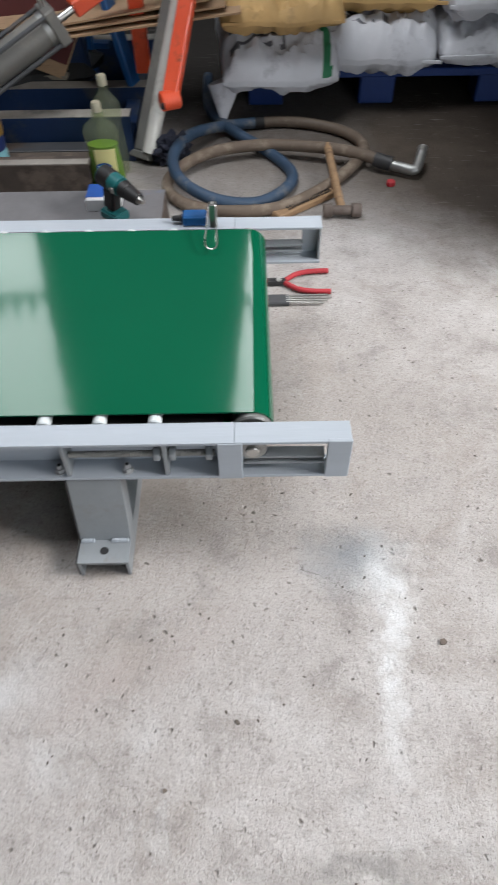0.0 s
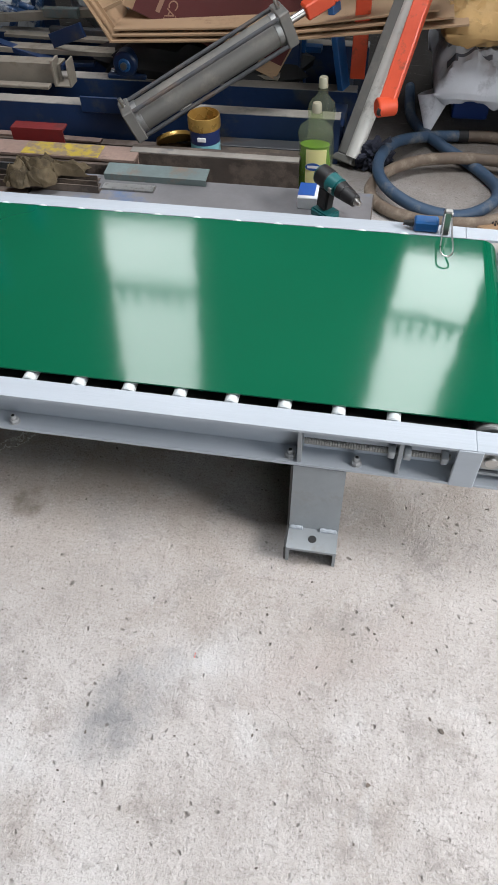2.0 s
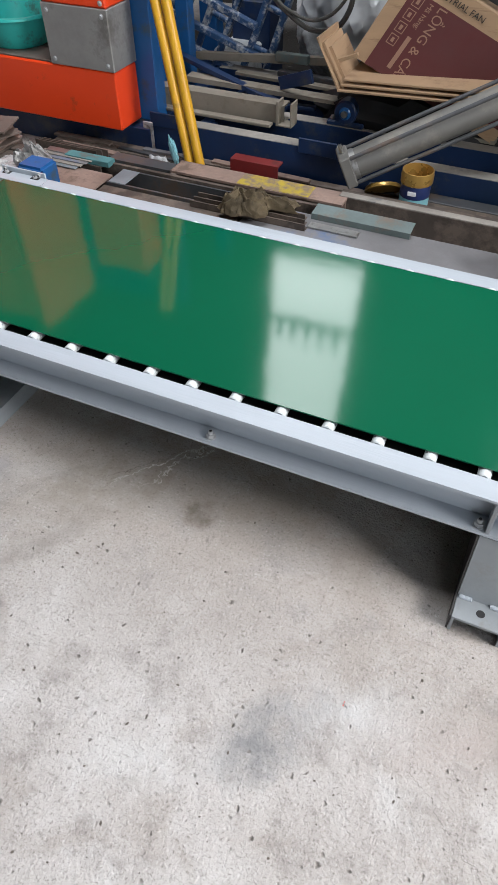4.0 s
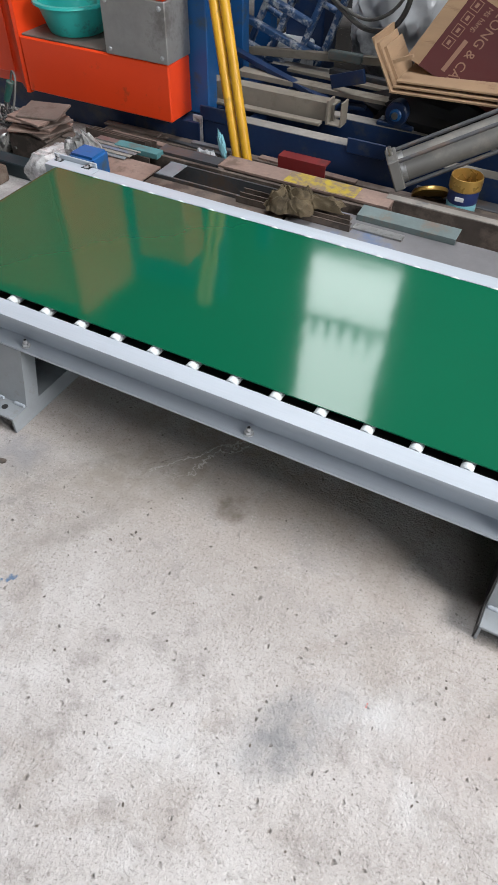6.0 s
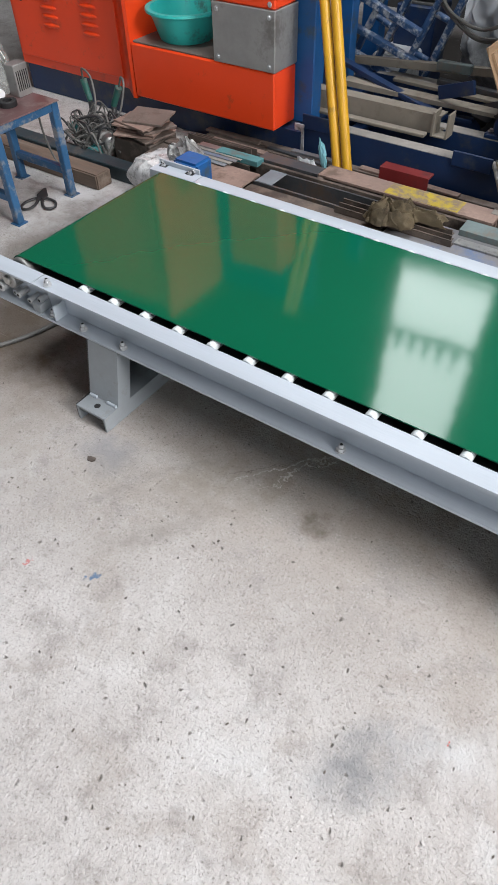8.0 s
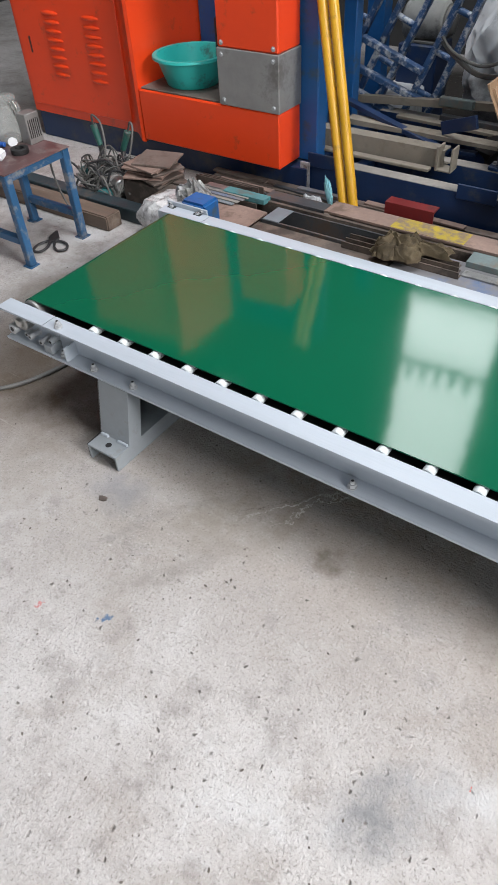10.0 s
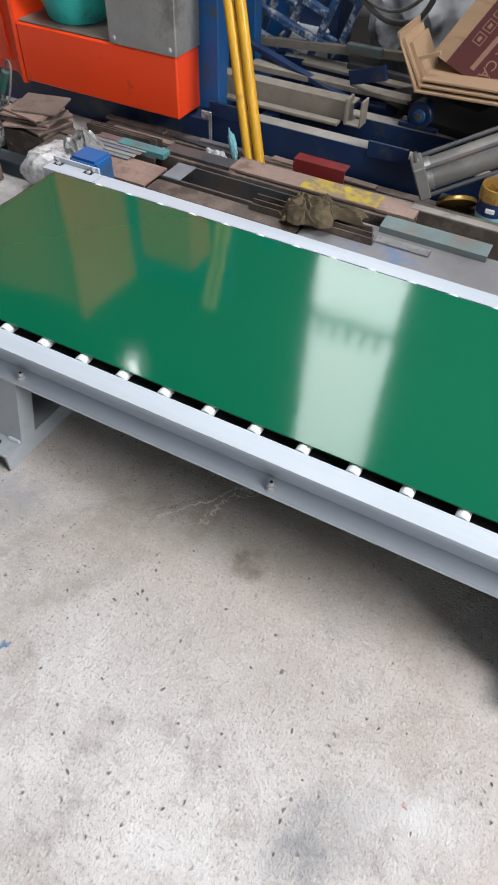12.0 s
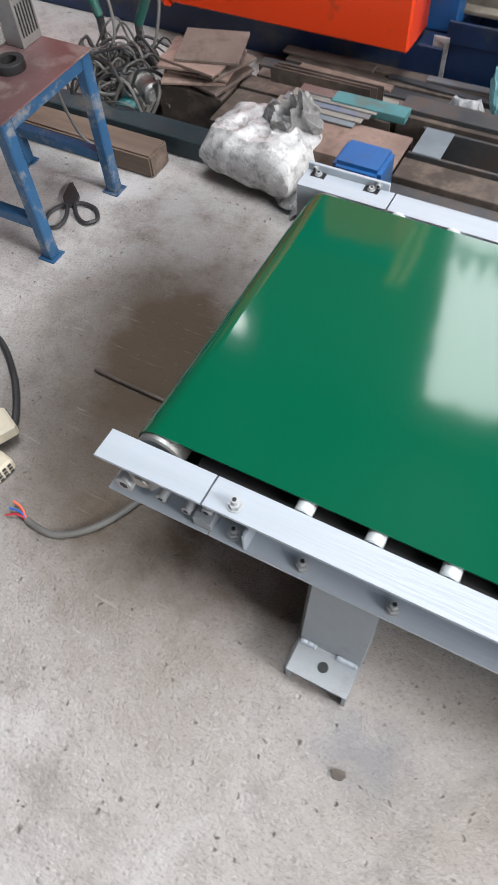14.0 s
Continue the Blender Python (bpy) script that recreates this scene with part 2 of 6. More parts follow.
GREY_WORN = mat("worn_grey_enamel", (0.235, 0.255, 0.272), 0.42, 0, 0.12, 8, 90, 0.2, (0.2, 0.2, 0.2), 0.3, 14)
GREEN = mat("green_belt_pvc", (0.0010, 0.090, 0.043), 0.085, 0, 0.05, 1.5, 4.0, 0.32, spec=0.72)
BLACK = mat("black_rubber", (0.012, 0.012, 0.013), 0.6, 0, 0.2, 6, 60, 0.1)
WHITE_PLASTIC = mat("white_roller_plastic", (0.56, 0.60, 0.61), 0.35, 0, 0.05, 20, 90, 0.05)
STEEL = mat("bright_steel", (0.48, 0.47, 0.45), 0.32, 1, 0.15, 20, 150, 0.1)
STAINLESS = mat("brushed_stainless", (0.36, 0.355, 0.345), 0.42, 0.5, 0.2, 5, 60, 0.1, (0.2, 0.19, 0.18), 0.4, 5)
TEALBRIGHT = mat("worn_teal_paint", (0.075, 0.215, 0.23), 0.6, 0, 0.25, 8, 80, 0.2, (0.13, 0.12, 0.10), 0.35, 12)
BOLTZINC = mat("zinc_plated_bolt", (0.42, 0.43, 0.44), 0.35, 0.35, 0.12, 20, 90, 0.1)
CYLSTEEL = mat("dusty_motor_casting", (0.22, 0.22, 0.21), 0.7, 0.1, 0.25, 8, 60, 0.3, (0.10, 0.095, 0.09), 0.4, 10)
RUSTPINK = mat("pinkish_rusted_steel", (0.25, 0.175, 0.145), 0.65, 0.1, 0.3, 6, 70, 0.3, (0.13, 0.09, 0.07), 0.45, 9)
OFFCUT = mat("galvanised_offcut", (0.23, 0.27, 0.30), 0.45, 0.3, 0.2, 8, 70, 0.15, (0.20, 0.19, 0.18), 0.3, 12)
FLAKED = mat("flaking_white_paint", (0.50, 0.51, 0.52), 0.6, 0, 0.2, 9, 80, 0.25, (0.12, 0.085, 0.065), 0.5, 14)
ZINC = mat("dull_zinc", (0.36, 0.36, 0.35), 0.45, 0.8, 0.2, 12, 90, 0.15, (0.2, 0.19, 0.18), 0.3, 20)
RUST = mat("rusty_steel", (0.085, 0.068, 0.058), 0.65, 0.2, 0.35, 5, 50, 0.35, (0.165, 0.128, 0.105), 0.55, 9)
RUST_LIGHT = mat("dusty_rusted_steel", (0.165, 0.130, 0.112), 0.65, 0.15, 0.3, 6, 70, 0.3, (0.09, 0.066, 0.053), 0.55, 7)
MILL = mat("mill_scale_steel", (0.085, 0.088, 0.095), 0.5, 0.4, 0.3, 6, 60, 0.2, (0.13, 0.095, 0.075), 0.4, 6)
BLUEGREY = mat("grey_primer_steel", (0.185, 0.182, 0.19), 0.55, 0.1, 0.25, 4, 60, 0.2, (0.10, 0.16, 0.29), 0.30, 4)
DUST = mat("dusty_top_paint", (0.27, 0.25, 0.225), 0.85, 0, 0.25, 9, 80, 0.2, (0.12, 0.12, 0.13), 0.3, 8)
NAVY = mat("dark_blue_paint", (0.008, 0.026, 0.080), 0.42, 0, 0.25, 4, 70, 0.15, (0.05, 0.055, 0.06), 0.35, 6)
BLUE = mat("blue_machine_paint", (0.012, 0.085, 0.25), 0.38, 0, 0.15, 4, 70, 0.12, (0.05, 0.07, 0.09), 0.22, 9)
STOOLBLUE = mat("scuffed_sky_blue_paint", (0.022, 0.088, 0.19), 0.45, 0, 0.2, 9, 80, 0.15, (0.22, 0.22, 0.22), 0.32, 16)
PALLETBLUE = mat("blue_pallet_plastic", (0.012, 0.04, 0.17), 0.45, 0, 0.15, 4, 60, 0.1)
SPLATBLUE = mat("splattered_blue_paint", (0.025, 0.07, 0.17), 0.5, 0, 0.3, 9, 60, 0.2, (0.46, 0.48, 0.50), 0.50, 24)
ORANGE = mat("orange_machine_paint", (0.83, 0.062, 0.012), 0.36, 0, 0.05, 2, 90, 0.06, (0.5, 0.06, 0.02), 0.12, 10)
ORANGE_ARM = mat("orange_arm_paint", (0.72, 0.085, 0.03), 0.38, 0, 0.12, 6, 80, 0.1, (0.25, 0.06, 0.03), 0.25, 15)
YELLOW = mat("yellow_painted_pipe", (0.62, 0.33, 0.02), 0.38, 0, 0.12, 8, 80, 0.1, (0.35, 0.2, 0.03), 0.25, 18)
TEAL = mat("turquoise_bucket_plastic", (0.03, 0.42, 0.38), 0.38, 0, 0.1, 5, 60, 0.05, (0.04, 0.12, 0.11), 0.2, 12)
TEALPAINT = mat("faded_teal_paint", (0.135, 0.175, 0.175), 0.6, 0, 0.25, 8, 80, 0.2, (0.17, 0.13, 0.10), 0.35, 9)
RED = mat("red_primer", (0.17, 0.016, 0.016), 0.5, 0, 0.2, 8, 60, 0.15, (0.08, 0.02, 0.02), 0.3, 8)
REDGRIP = mat("red_grip_rubber", (0.40, 0.025, 0.035), 0.45, 0, 0.1, 20, 80, 0.05)
CARD = mat("brown_cardboard", (0.36, 0.235, 0.14), 0.85, 0, 0.1, 4, 80, 0.15, (0.24, 0.15, 0.09), 0.2, 6, stretch=(1, 1, 8))
MAROON = mat("maroon_print", (0.095, 0.022, 0.022), 0.75, 0, 0.12, 6, 80, 0.1)
SACKW = mat("white_woven_sack", (0.56, 0.565, 0.60), 0.55, 0, 0.1, 7, 220, 0.3, (0.33, 0.33, 0.36), 0.25, 7)
SACKB = mat("kraft_paper_sack", (0.52, 0.33, 0.135), 0.75, 0, 0.12, 5, 90, 0.25, (0.28, 0.18, 0.08), 0.25, 7)
INK = mat("grey_print", (0.12, 0.12, 0.14), 0.7, 0, 0.1)
INKGREEN = mat("green_print", (0.02, 0.16, 0.07), 0.7, 0, 0.1)
WHITE = mat("white_paint", (0.72, 0.73, 0.75), 0.5, 0, 0.06, 6, 80, 0.05)
FILM = mat("bubble_film", (0.56, 0.56, 0.56), 0.25, 0, 0.2, 30, 130, 1.0, (0.30, 0.295, 0.29), 0.45, 40, coat=0.3)
CLOUDY = mat("dusty_plastic_sheet", (0.56, 0.57, 0.58), 0.35, 0, 0.2, 5, 40, 0.3, (0.22, 0.22, 0.22), 0.4, 4)
HOSEB = mat("dusty_hose_rubber", (0.155, 0.115, 0.085), 0.7, 0, 0.25, 8, 90, 0.2, (0.28, 0.23, 0.18), 0.4, 8)
HOSEN = mat("blue_hose_rubber", (0.035, 0.07, 0.125), 0.6, 0, 0.25, 8, 90, 0.2, (0.16, 0.16, 0.16), 0.35, 8)
WOOD = mat("raw_wood", (0.35, 0.22, 0.12), 0.7, 0, 0.2, 5, 60, 0.2, (0.2, 0.12, 0.07), 0.4, 7, stretch=(1, 8, 8))
TIMBER = mat("dirty_timber", (0.14, 0.10, 0.076), 0.8, 0, 0.35, 6, 60, 0.5, (0.20, 0.16, 0.13), 0.4, 5, stretch=(0.4, 4, 4))
CLOTH = mat("oily_khaki_cloth", (0.17, 0.13, 0.078), 0.9, 0, 0.3, 12, 200, 0.4, (0.05, 0.04, 0.028), 0.4, 10)
RAG = mat("dark_blue_rag", (0.02, 0.023, 0.04), 0.9, 0, 0.35, 14, 200, 0.4)
TOOLGREEN = mat("teal_tool_plastic", (0.012, 0.12, 0.125), 0.4, 0, 0.12, 10, 90, 0.08)
BOTTLE = clear_plastic("clear_bottle_plastic", (0.94, 0.98, 0.86), 0.15)
LIQUID = mat("green_detergent", (0.15, 0.29, 0.03), 0.12, 0, 0.05, 4, 60, 0.0, coat=0.6)
LABELY = mat("pale_yellow_label", (0.70, 0.66, 0.30), 0.4, 0, 0.06)
LABELB = mat("blue_label", (0.02, 0.09, 0.36), 0.4, 0, 0.1)
GOLD = mat("gold_plastic", (0.45, 0.27, 0.07), 0.3, 0.5, 0.12, 12, 80, 0.05)
CYAN = mat("pale_cyan_print", (0.25, 0.55, 0.62), 0.35, 0, 0.1)
NAVYPRINT = mat("navy_print", (0.015, 0.03, 0.12), 0.35, 0, 0.1)
CABLE = mat("dusty_grey_cable", (0.115, 0.112, 0.105), 0.6, 0, 0.25, 20, 80, 0.1)
DARKCABLE = mat("dark_cable", (0.03, 0.03, 0.032), 0.5, 0, 0.2, 20, 80, 0.1)
JAR = clear_plastic("clear_jar_plastic", (0.94, 0.95, 0.95), 0.20, (0.50, 0.50, 0.48))
STOOLTOP = mat("maroon_stool_top", (0.11, 0.06, 0.06), 0.4, 0.2, 0.3, 6, 70, 0.15, (0.20, 0.16, 0.15), 0.4, 8)
WALLM = mat("stained_hall_wall", (0.05, 0.05, 0.05), 0.85, 0, 0.2, 1.5, 30, 0.2, (0.05, 0.05, 0.05), 0.4, 1.2)
ROOFM = mat("dull_roof_sheet", (0.07, 0.072, 0.075), 0.6, 0.3, 0.2, 1.5, 30, 0.15)

# ---- mesh helpers ----


def part(name, bm, material, parent=None, label=""):
    """Links a bmesh as one mesh object, under its thing if one is given."""
    bmesh.ops.recalc_face_normals(bm, faces=bm.faces)
    me = bpy.data.meshes.new(name)
    bm.to_mesh(me)
    bm.free()
    me.shade_smooth()
    me.set_sharp_from_angle(angle=radians(35))
    for m in (material if isinstance(material, (list, tuple)) else [material]):
        me.materials.append(m)
    ob = new(name, me)
    if parent is not None:
        ob.parent = parent
    if label:
        ob["label"] = label
    return ob


def thing(name, label, category, group="", kind="", at=(0, 0, 0)):
    ob = new(name)
    ob.empty_display_size = 0.05
    ob.location = at
    return tagged(ob, label, category, group, kind)


def bevelled(bm, w, seg=1):
    if w:
        es = [e for e in bm.edges if len(e.link_faces) == 2 and e.calc_face_angle(0) > 0.6]
        bmesh.ops.bevel(bm, geom=es, offset=w, segments=seg, affect="EDGES", clamp_overlap=True)
    return bm


def box(x0, x1, y0, y1, z0, z1, bevel=0.0, turn=None, bm=None):
    b = bmesh.new()
    m = Matrix.Translation(((x0 + x1) / 2, (y0 + y1) / 2, (z0 + z1) / 2)) @ Matrix.Diagonal((x1 - x0, y1 - y0, z1 - z0, 1))
    bmesh.ops.create_cube(b, size=1, matrix=m)
    bevelled(b, bevel)
    if turn is not None:
        bmesh.ops.transform(b, matrix=turn, verts=b.verts)
    return b if bm is None else joined(bm, b)


def joined(bm, other):
    """Adds other's mesh to bm."""
    me = bpy.data.meshes.new("tmp")
    other.to_mesh(me)
    other.free()
    bm.from_mesh(me)
    bpy.data.meshes.remove(me)
    return bm


def prism(outline, a, b, axis="x", bevel=0.0):
    """Extrudes a 2D outline from a to b: along x (outline in y, z), y (x, z) or z (x, y)."""
    put = {"x": lambda u, v, w: (w, u, v), "y": lambda u, v, w: (u, w, v), "z": lambda u, v, w: (u, v, w)}[axis]
    bm = bmesh.new()
    lo = [bm.verts.new(put(u, v, a)) for u, v in outline]
    hi = [bm.verts.new(put(u, v, b)) for u, v in outline]
    bm.faces.new(lo)
    bm.faces.new(hi[::-1])
    k = len(outline)
    for i in range(k):
        bm.faces.new((lo[i], hi[i], hi[(i + 1) % k], lo[(i + 1) % k]))
    return bevelled(bm, bevel)


def channel(y_web, y_tip, z0, z1, t=0.006):
    """Outline of a rolled steel channel, web at y_web and flanges to y_tip."""
    s = 1 if y_tip > y_web else -1
    return [(y_web, z0), (y_tip, z0), (y_tip, z0 + t), (y_web + s * t, z0 + t * 1.4), (y_web + s * t, z1 - t * 1.4), (y_tip, z1 - t), (y_tip, z1), (y_web, z1)]


def rod(p, q, r, n=16, r2=None, bm=None, caps=True):
    p, q = Vector(p), Vector(q)
    b = bmesh.new()
    m = Matrix.Translation((p + q) / 2) @ (q - p).to_track_quat("Z", "Y").to_matrix().to_4x4()
    bmesh.ops.create_cone(b, cap_ends=caps, segments=n, radius1=r, radius2=r if r2 is None else r2, depth=(q - p).length, matrix=m)
    return b if bm is None else joined(bm, b)


def smooth_path(pts, steps=8, closed=False):
    pts = [Vector(p) for p in pts]
    out = []
    k = len(pts)
    for i in range(k if closed else k - 1):
        p0, p1, p2, p3 = (pts[(i + j) % k] if closed else pts[min(max(i + j, 0), k - 1)] for j in (-1, 0, 1, 2))
        for s in range(steps):
            t = s / steps
            out.append(0.5 * (2 * p1 + (p2 - p0) * t + (2 * p0 - 5 * p1 + 4 * p2 - p3) * t * t + (3 * p1 - p0 - 3 * p2 + p3) * t ** 3))
    if not closed:
        out.append(pts[-1])
    return out


def tube(pts, r, n=10, steps=8, closed=False, bm=None):
    """A round tube along a smooth path through pts."""
    path = smooth_path(pts, steps, closed)
    b = bmesh.new()
    rings, up = [], Vector((0.13, 0.21, 0.97)).normalized()
    k = len(path)
    for i, p in enumerate(path):
        d = (path[(i + 1) % k] - path[i - 1]) if closed else (path[min(i + 1, k - 1)] - path[max(i - 1, 0)])
        d.normalize()
        side = d.cross(up)
        side = side.normalized() if side.length > 1e-4 else Vector((1, 0, 0))
        up = side.cross(d).normalized()
        rings.append([b.verts.new(p + r * (math.cos(a) * side + math.sin(a) * up)) for a in (2 * math.pi * j / n for j in range(n))])
    for i in range(k if closed else k - 1):
        a, c = rings[i], rings[(i + 1) % k]
        for j in range(n):
            b.faces.new((a[j], a[(j + 1) % n], c[(j + 1) % n], c[j]))
    if not closed:
        b.faces.new(rings[0][::-1])
        b.faces.new(rings[-1])
    return b if bm is None else joined(bm, b)


def lathe(profile, n=28, turn=None, bm=None, oval=1.0):
    """Turns an (r, z) profile about z."""
    b = bmesh.new()
    rings = []
    for r, z in profile:
        if r < 1e-5:
            rings.append([b.verts.new((0, 0, z))])
        else:
            rings.append([b.verts.new((r * math.cos(a), oval * r * math.sin(a), z)) for a in (2 * math.pi * j / n for j in range(n))])
    for a, c in zip(rings, rings[1:]):
        for j in range(n):
            k = (j + 1) % n
            if len(a) == 1 and len(c) == 1:
                continue
            if len(a) == 1:
                b.faces.new((a[0], c[j], c[k]))
            elif len(c) == 1:
                b.faces.new((a[j], a[k], c[0]))
            else:
                b.faces.new((a[j], a[k], c[k], c[j]))
    if turn is not None:
        bmesh.ops.transform(b, matrix=turn, verts=b.verts)
    return b if bm is None else joined(bm, b)


def pillow(lx, ly, lz, turn, seed, droop=0.0, cuts=22, crease=0.012):
    """A filled sack: a soft slab with pinched seams, creases and a drooping front."""
    b = bmesh.new()
    bmesh.ops.create_cube(b, size=2)
    bmesh.ops.subdivide_edges(b, edges=b.edges, cuts=cuts, use_grid_fill=True)
    off = Vector((seed * 7.3, seed * 3.1, seed * 1.7))
    for v in b.verts:
        x, y, z = v.co
        e = (1 - abs(x) ** 3.2) * (1 - abs(y) ** 3.2)
        thick = 0.10 + 0.90 * max(0, e) ** 0.42
        co = Vector((x * lx / 2 * (1 - 0.05 * abs(y) ** 3), y * ly / 2 * (1 - 0.06 * abs(x) ** 3), z * thick * lz / 2))
        nz = noise.noise(co * 7 + off) * crease * 1.8 + noise.noise(co * 22 + off) * crease * 0.9 + (1 - abs(noise.noise(Vector((co.x * 9, co.y * 26, co.z * 6)) - off))) ** 8 * crease
        ridge = (1 - abs(noise.noise(Vector((co.x * 16, co.y * 4, co.z * 4)) + off))) ** 6 * crease
        rim = min(1.0, 2.2 * max(0, e) ** 0.5)
        co.z += (nz + ridge * (1 if z > 0 else 0.3)) * (0.25 + 0.75 * rim)
        co.x += noise.noise(co * 5 - off) * crease * 0.9
        co.y += noise.noise(co * 5 + off * 2) * crease * 0.9
        if droop and y < 0:
            co.z -= droop * (-y) ** 2.2
        v.co = co
    bmesh.ops.transform(b, matrix=turn, verts=b.verts)
    return b


def crumpled(rx, ry, rz, turn, seed, amount=0.3, freq=6.0, sub=4, flat=True):
    """A crumpled heap of cloth or film."""
    b = bmesh.new()
    bmesh.ops.create_icosphere(b, subdivisions=sub, radius=1)
    off = Vector((seed * 5.1, seed * 2.3, seed * 9.7))
    for v in b.verts:
        d = v.co.normalized()
        f = 1 + amount * (abs(noise.noise(d * freq * 0.4 + off)) * 1.6 - 0.35) + amount * 0.6 * (0.5 - abs(noise.noise(d * freq + off))) + amount * 0.25 * noise.noise(d * freq * 2.6 + off)
        v.co = Vector((d.x * rx * f, d.y * ry * f, max(-0.35 if flat else -9, d.z) * rz * f))
    lo = min(v.co.z for v in b.verts)
    for v in b.verts:
        v.co.z -= lo
    bmesh.ops.transform(b, matrix=turn, verts=b.verts)
    return b


def crumpled_sheet(w, l, turn, seed, height=0.05, fold=5.0, n=44, base=0.0):
    """A thin sheet of cloth, paper or film dropped in a heap: folded in a few large pleats with small creases."""
    b = bmesh.new()
    off = Vector((seed * 3.7, seed * 1.9, seed * 5.3))
    grid = []
    for i in range(n + 1):
        row = []
        for j in range(n + 1):
            u, v = i / n - 0.5, j / n - 0.5
            p = Vector((u * fold, v * fold, 0)) + off
            k = noise.noise_vector(p * 0.55)
            c = noise.noise_vector(p * 1.7)
            edge = max(0.0, 1 - (2 * max(abs(u), abs(v))) ** 3)
            ridge = (1 - abs(noise.noise(p * 0.8))) ** 2
            z = height * (0.15 + edge * (0.35 + 0.55 * ridge) + 0.35 * c.z * edge + 0.10 * abs(c.y))
            row.append(b.verts.new((w * (u + 0.22 * k.x + 0.05 * c.x), l * (v + 0.22 * k.y + 0.05 * c.y), max(base, z))))
        grid.append(row)
    for i in range(n):
        for j in range(n):
            b.faces.new((grid[i][j], grid[i + 1][j], grid[i + 1][j + 1], grid[i][j + 1]))
    bmesh.ops.solidify(b, geom=b.faces[:], thickness=0.0012)
    bmesh.ops.transform(b, matrix=turn, verts=b.verts)
    return b


def hexbolt(parent, p, d, r=0.008, length=0.012, name="bolt", hollow=True):
    """A bolt head with its washer, at p, pointing along d."""
    p, d = Vector(p), Vector(d).normalized()
    b = rod(p, p + d * 0.002, r * 1.35, 16)
    rod(p + d * 0.002, p + d * length, r, 6 if not hollow else 14, bm=b)
    bolt = part(name, bevelled(b, r * 0.12), BOLTZINC, parent)
    if hollow:
        part("socket", rod(p + d * (length * 0.98), p + d * (length + 0.0006), r * 0.5, 6), BLACK, bolt)
    return bolt


def stud(parent, x, y, z, length=0.018, r=0.0074):
    """An upright bolt end with washer and nut on a flange."""
    b = rod((x, y, z), (x, y, z + 0.002), r * 1.5, 18)
    rod((x, y, z + 0.002), (x, y, z + 0.010), r * 1.25, 6, bm=b)
    rod((x, y, z + 0.010), (x, y, z + length), r * 0.72, 12, bm=b)
    bolt = part("bolt", b, BOLTZINC, parent)
    part("socket", rod((x, y, z + length - 0.001), (x, y, z + length + 0.0005), r * 0.45, 8), BLACK, bolt)
    return bolt


def flat_text(name, words, size, m, material, parent=None, depth=0.0005):
    cu = bpy.data.curves.new(name, "FONT")
    cu.body, cu.size, cu.extrude = words, size, depth
    ob = new(name, cu)
    me = bpy.data.meshes.new_from_object(ob)
    bpy.data.objects.remove(ob)
    bpy.data.curves.remove(cu)
    me.transform(m)
    me.materials.append(material)
    ob = new(name, me)
    if parent is not None:
        ob.parent = parent
    return ob

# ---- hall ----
tagged(part("floor", box(LEFT_X, RIGHT_X, FRONT_Y - 3, BACK_Y, -0.2, 0.0), CONCRETE), "worn grey concrete workshop floor with pits, stains and painted shade", "floor", kind="structure")


def wall_with(name, axis, at, thick, a, b, h, holes, label):
    """A wall from a to b with rectangular openings (a0, a1, z0, z1) that go right through."""
    us = sorted({a, b, *[v for o in holes for v in o[:2]]})
    zs = sorted({0, h, *[v for o in holes for v in o[2:]]})
    bm = bmesh.new()
    for u0, u1 in zip(us, us[1:]):
        for z0, z1 in zip(zs, zs[1:]):
            if any(o[0] <= u0 and u1 <= o[1] and o[2] <= z0 and z1 <= o[3] for o in holes):
                continue
            if axis == "x":
                box(u0, u1, at, at + thick, z0, z1, bm=bm)
            else:
                box(at, at + thick, u0, u1, z0, z1, bm=bm)
    bmesh.ops.remove_doubles(bm, verts=bm.verts, dist=1e-5)
    return tagged(part(name, bm, WALLM), label, "wall", kind="structure")


wall_with("wall_north", "x", BACK_Y, 0.2, LEFT_X, RIGHT_X, ROOF_Z, [(WINDOWS[0][0], WINDOWS[0][1], 2.4, 5.0), (WINDOWS[1][0], WINDOWS[1][1], 2.4, 5.0), (-4.75, -4.45, 4.38, 4.86)], "dim stained back wall with tall window openings")
wall_with("wall_south", "x", FRONT_Y - 0.2, 0.2, LEFT_X, RIGHT_X, ROOF_Z, [(GATE_X0, GATE_X1, 0, GATE_Z)], "hall wall with a wide open gate")
wall_with("wall_west", "y", LEFT_X - 0.2, 0.2, FRONT_Y, BACK_Y, ROOF_Z, [], "plain dim hall side wall")
wall_with("wall_east", "y", RIGHT_X, 0.2, FRONT_Y, BACK_Y, ROOF_Z, [(SIDE_Y0, SIDE_Y1, SIDE_Z0, SIDE_Z1)], "hall side wall with a wide high opening")
# Unseen wall, added to keep side light off the sacks and nearby floor.
wall_with("wall_light_blocker", "y", 1.45, 0.12, 1.9, BACK_Y, 3.2, [], "unseen wall added to shade the corner by the sacks")
_c = bmesh.new()
for _r in ((LEFT_X - 0.2, SKY[0], FRONT_Y - 0.2, BACK_Y + 0.2), (SKY[1], RIGHT_X + 0.2, FRONT_Y - 0.2, BACK_Y + 0.2), (SKY[0], SKY[1], FRONT_Y - 0.2, SKY[2]), (SKY[0], SKY[1], SKY[3], BACK_Y + 0.2)):
    box(*_r, ROOF_Z, ROOF_Z + 0.1, bm=_c)
tagged(part("ceiling", _c, ROOFM), "dark sheet metal hall roof with an added light opening", "ceiling", kind="structure")
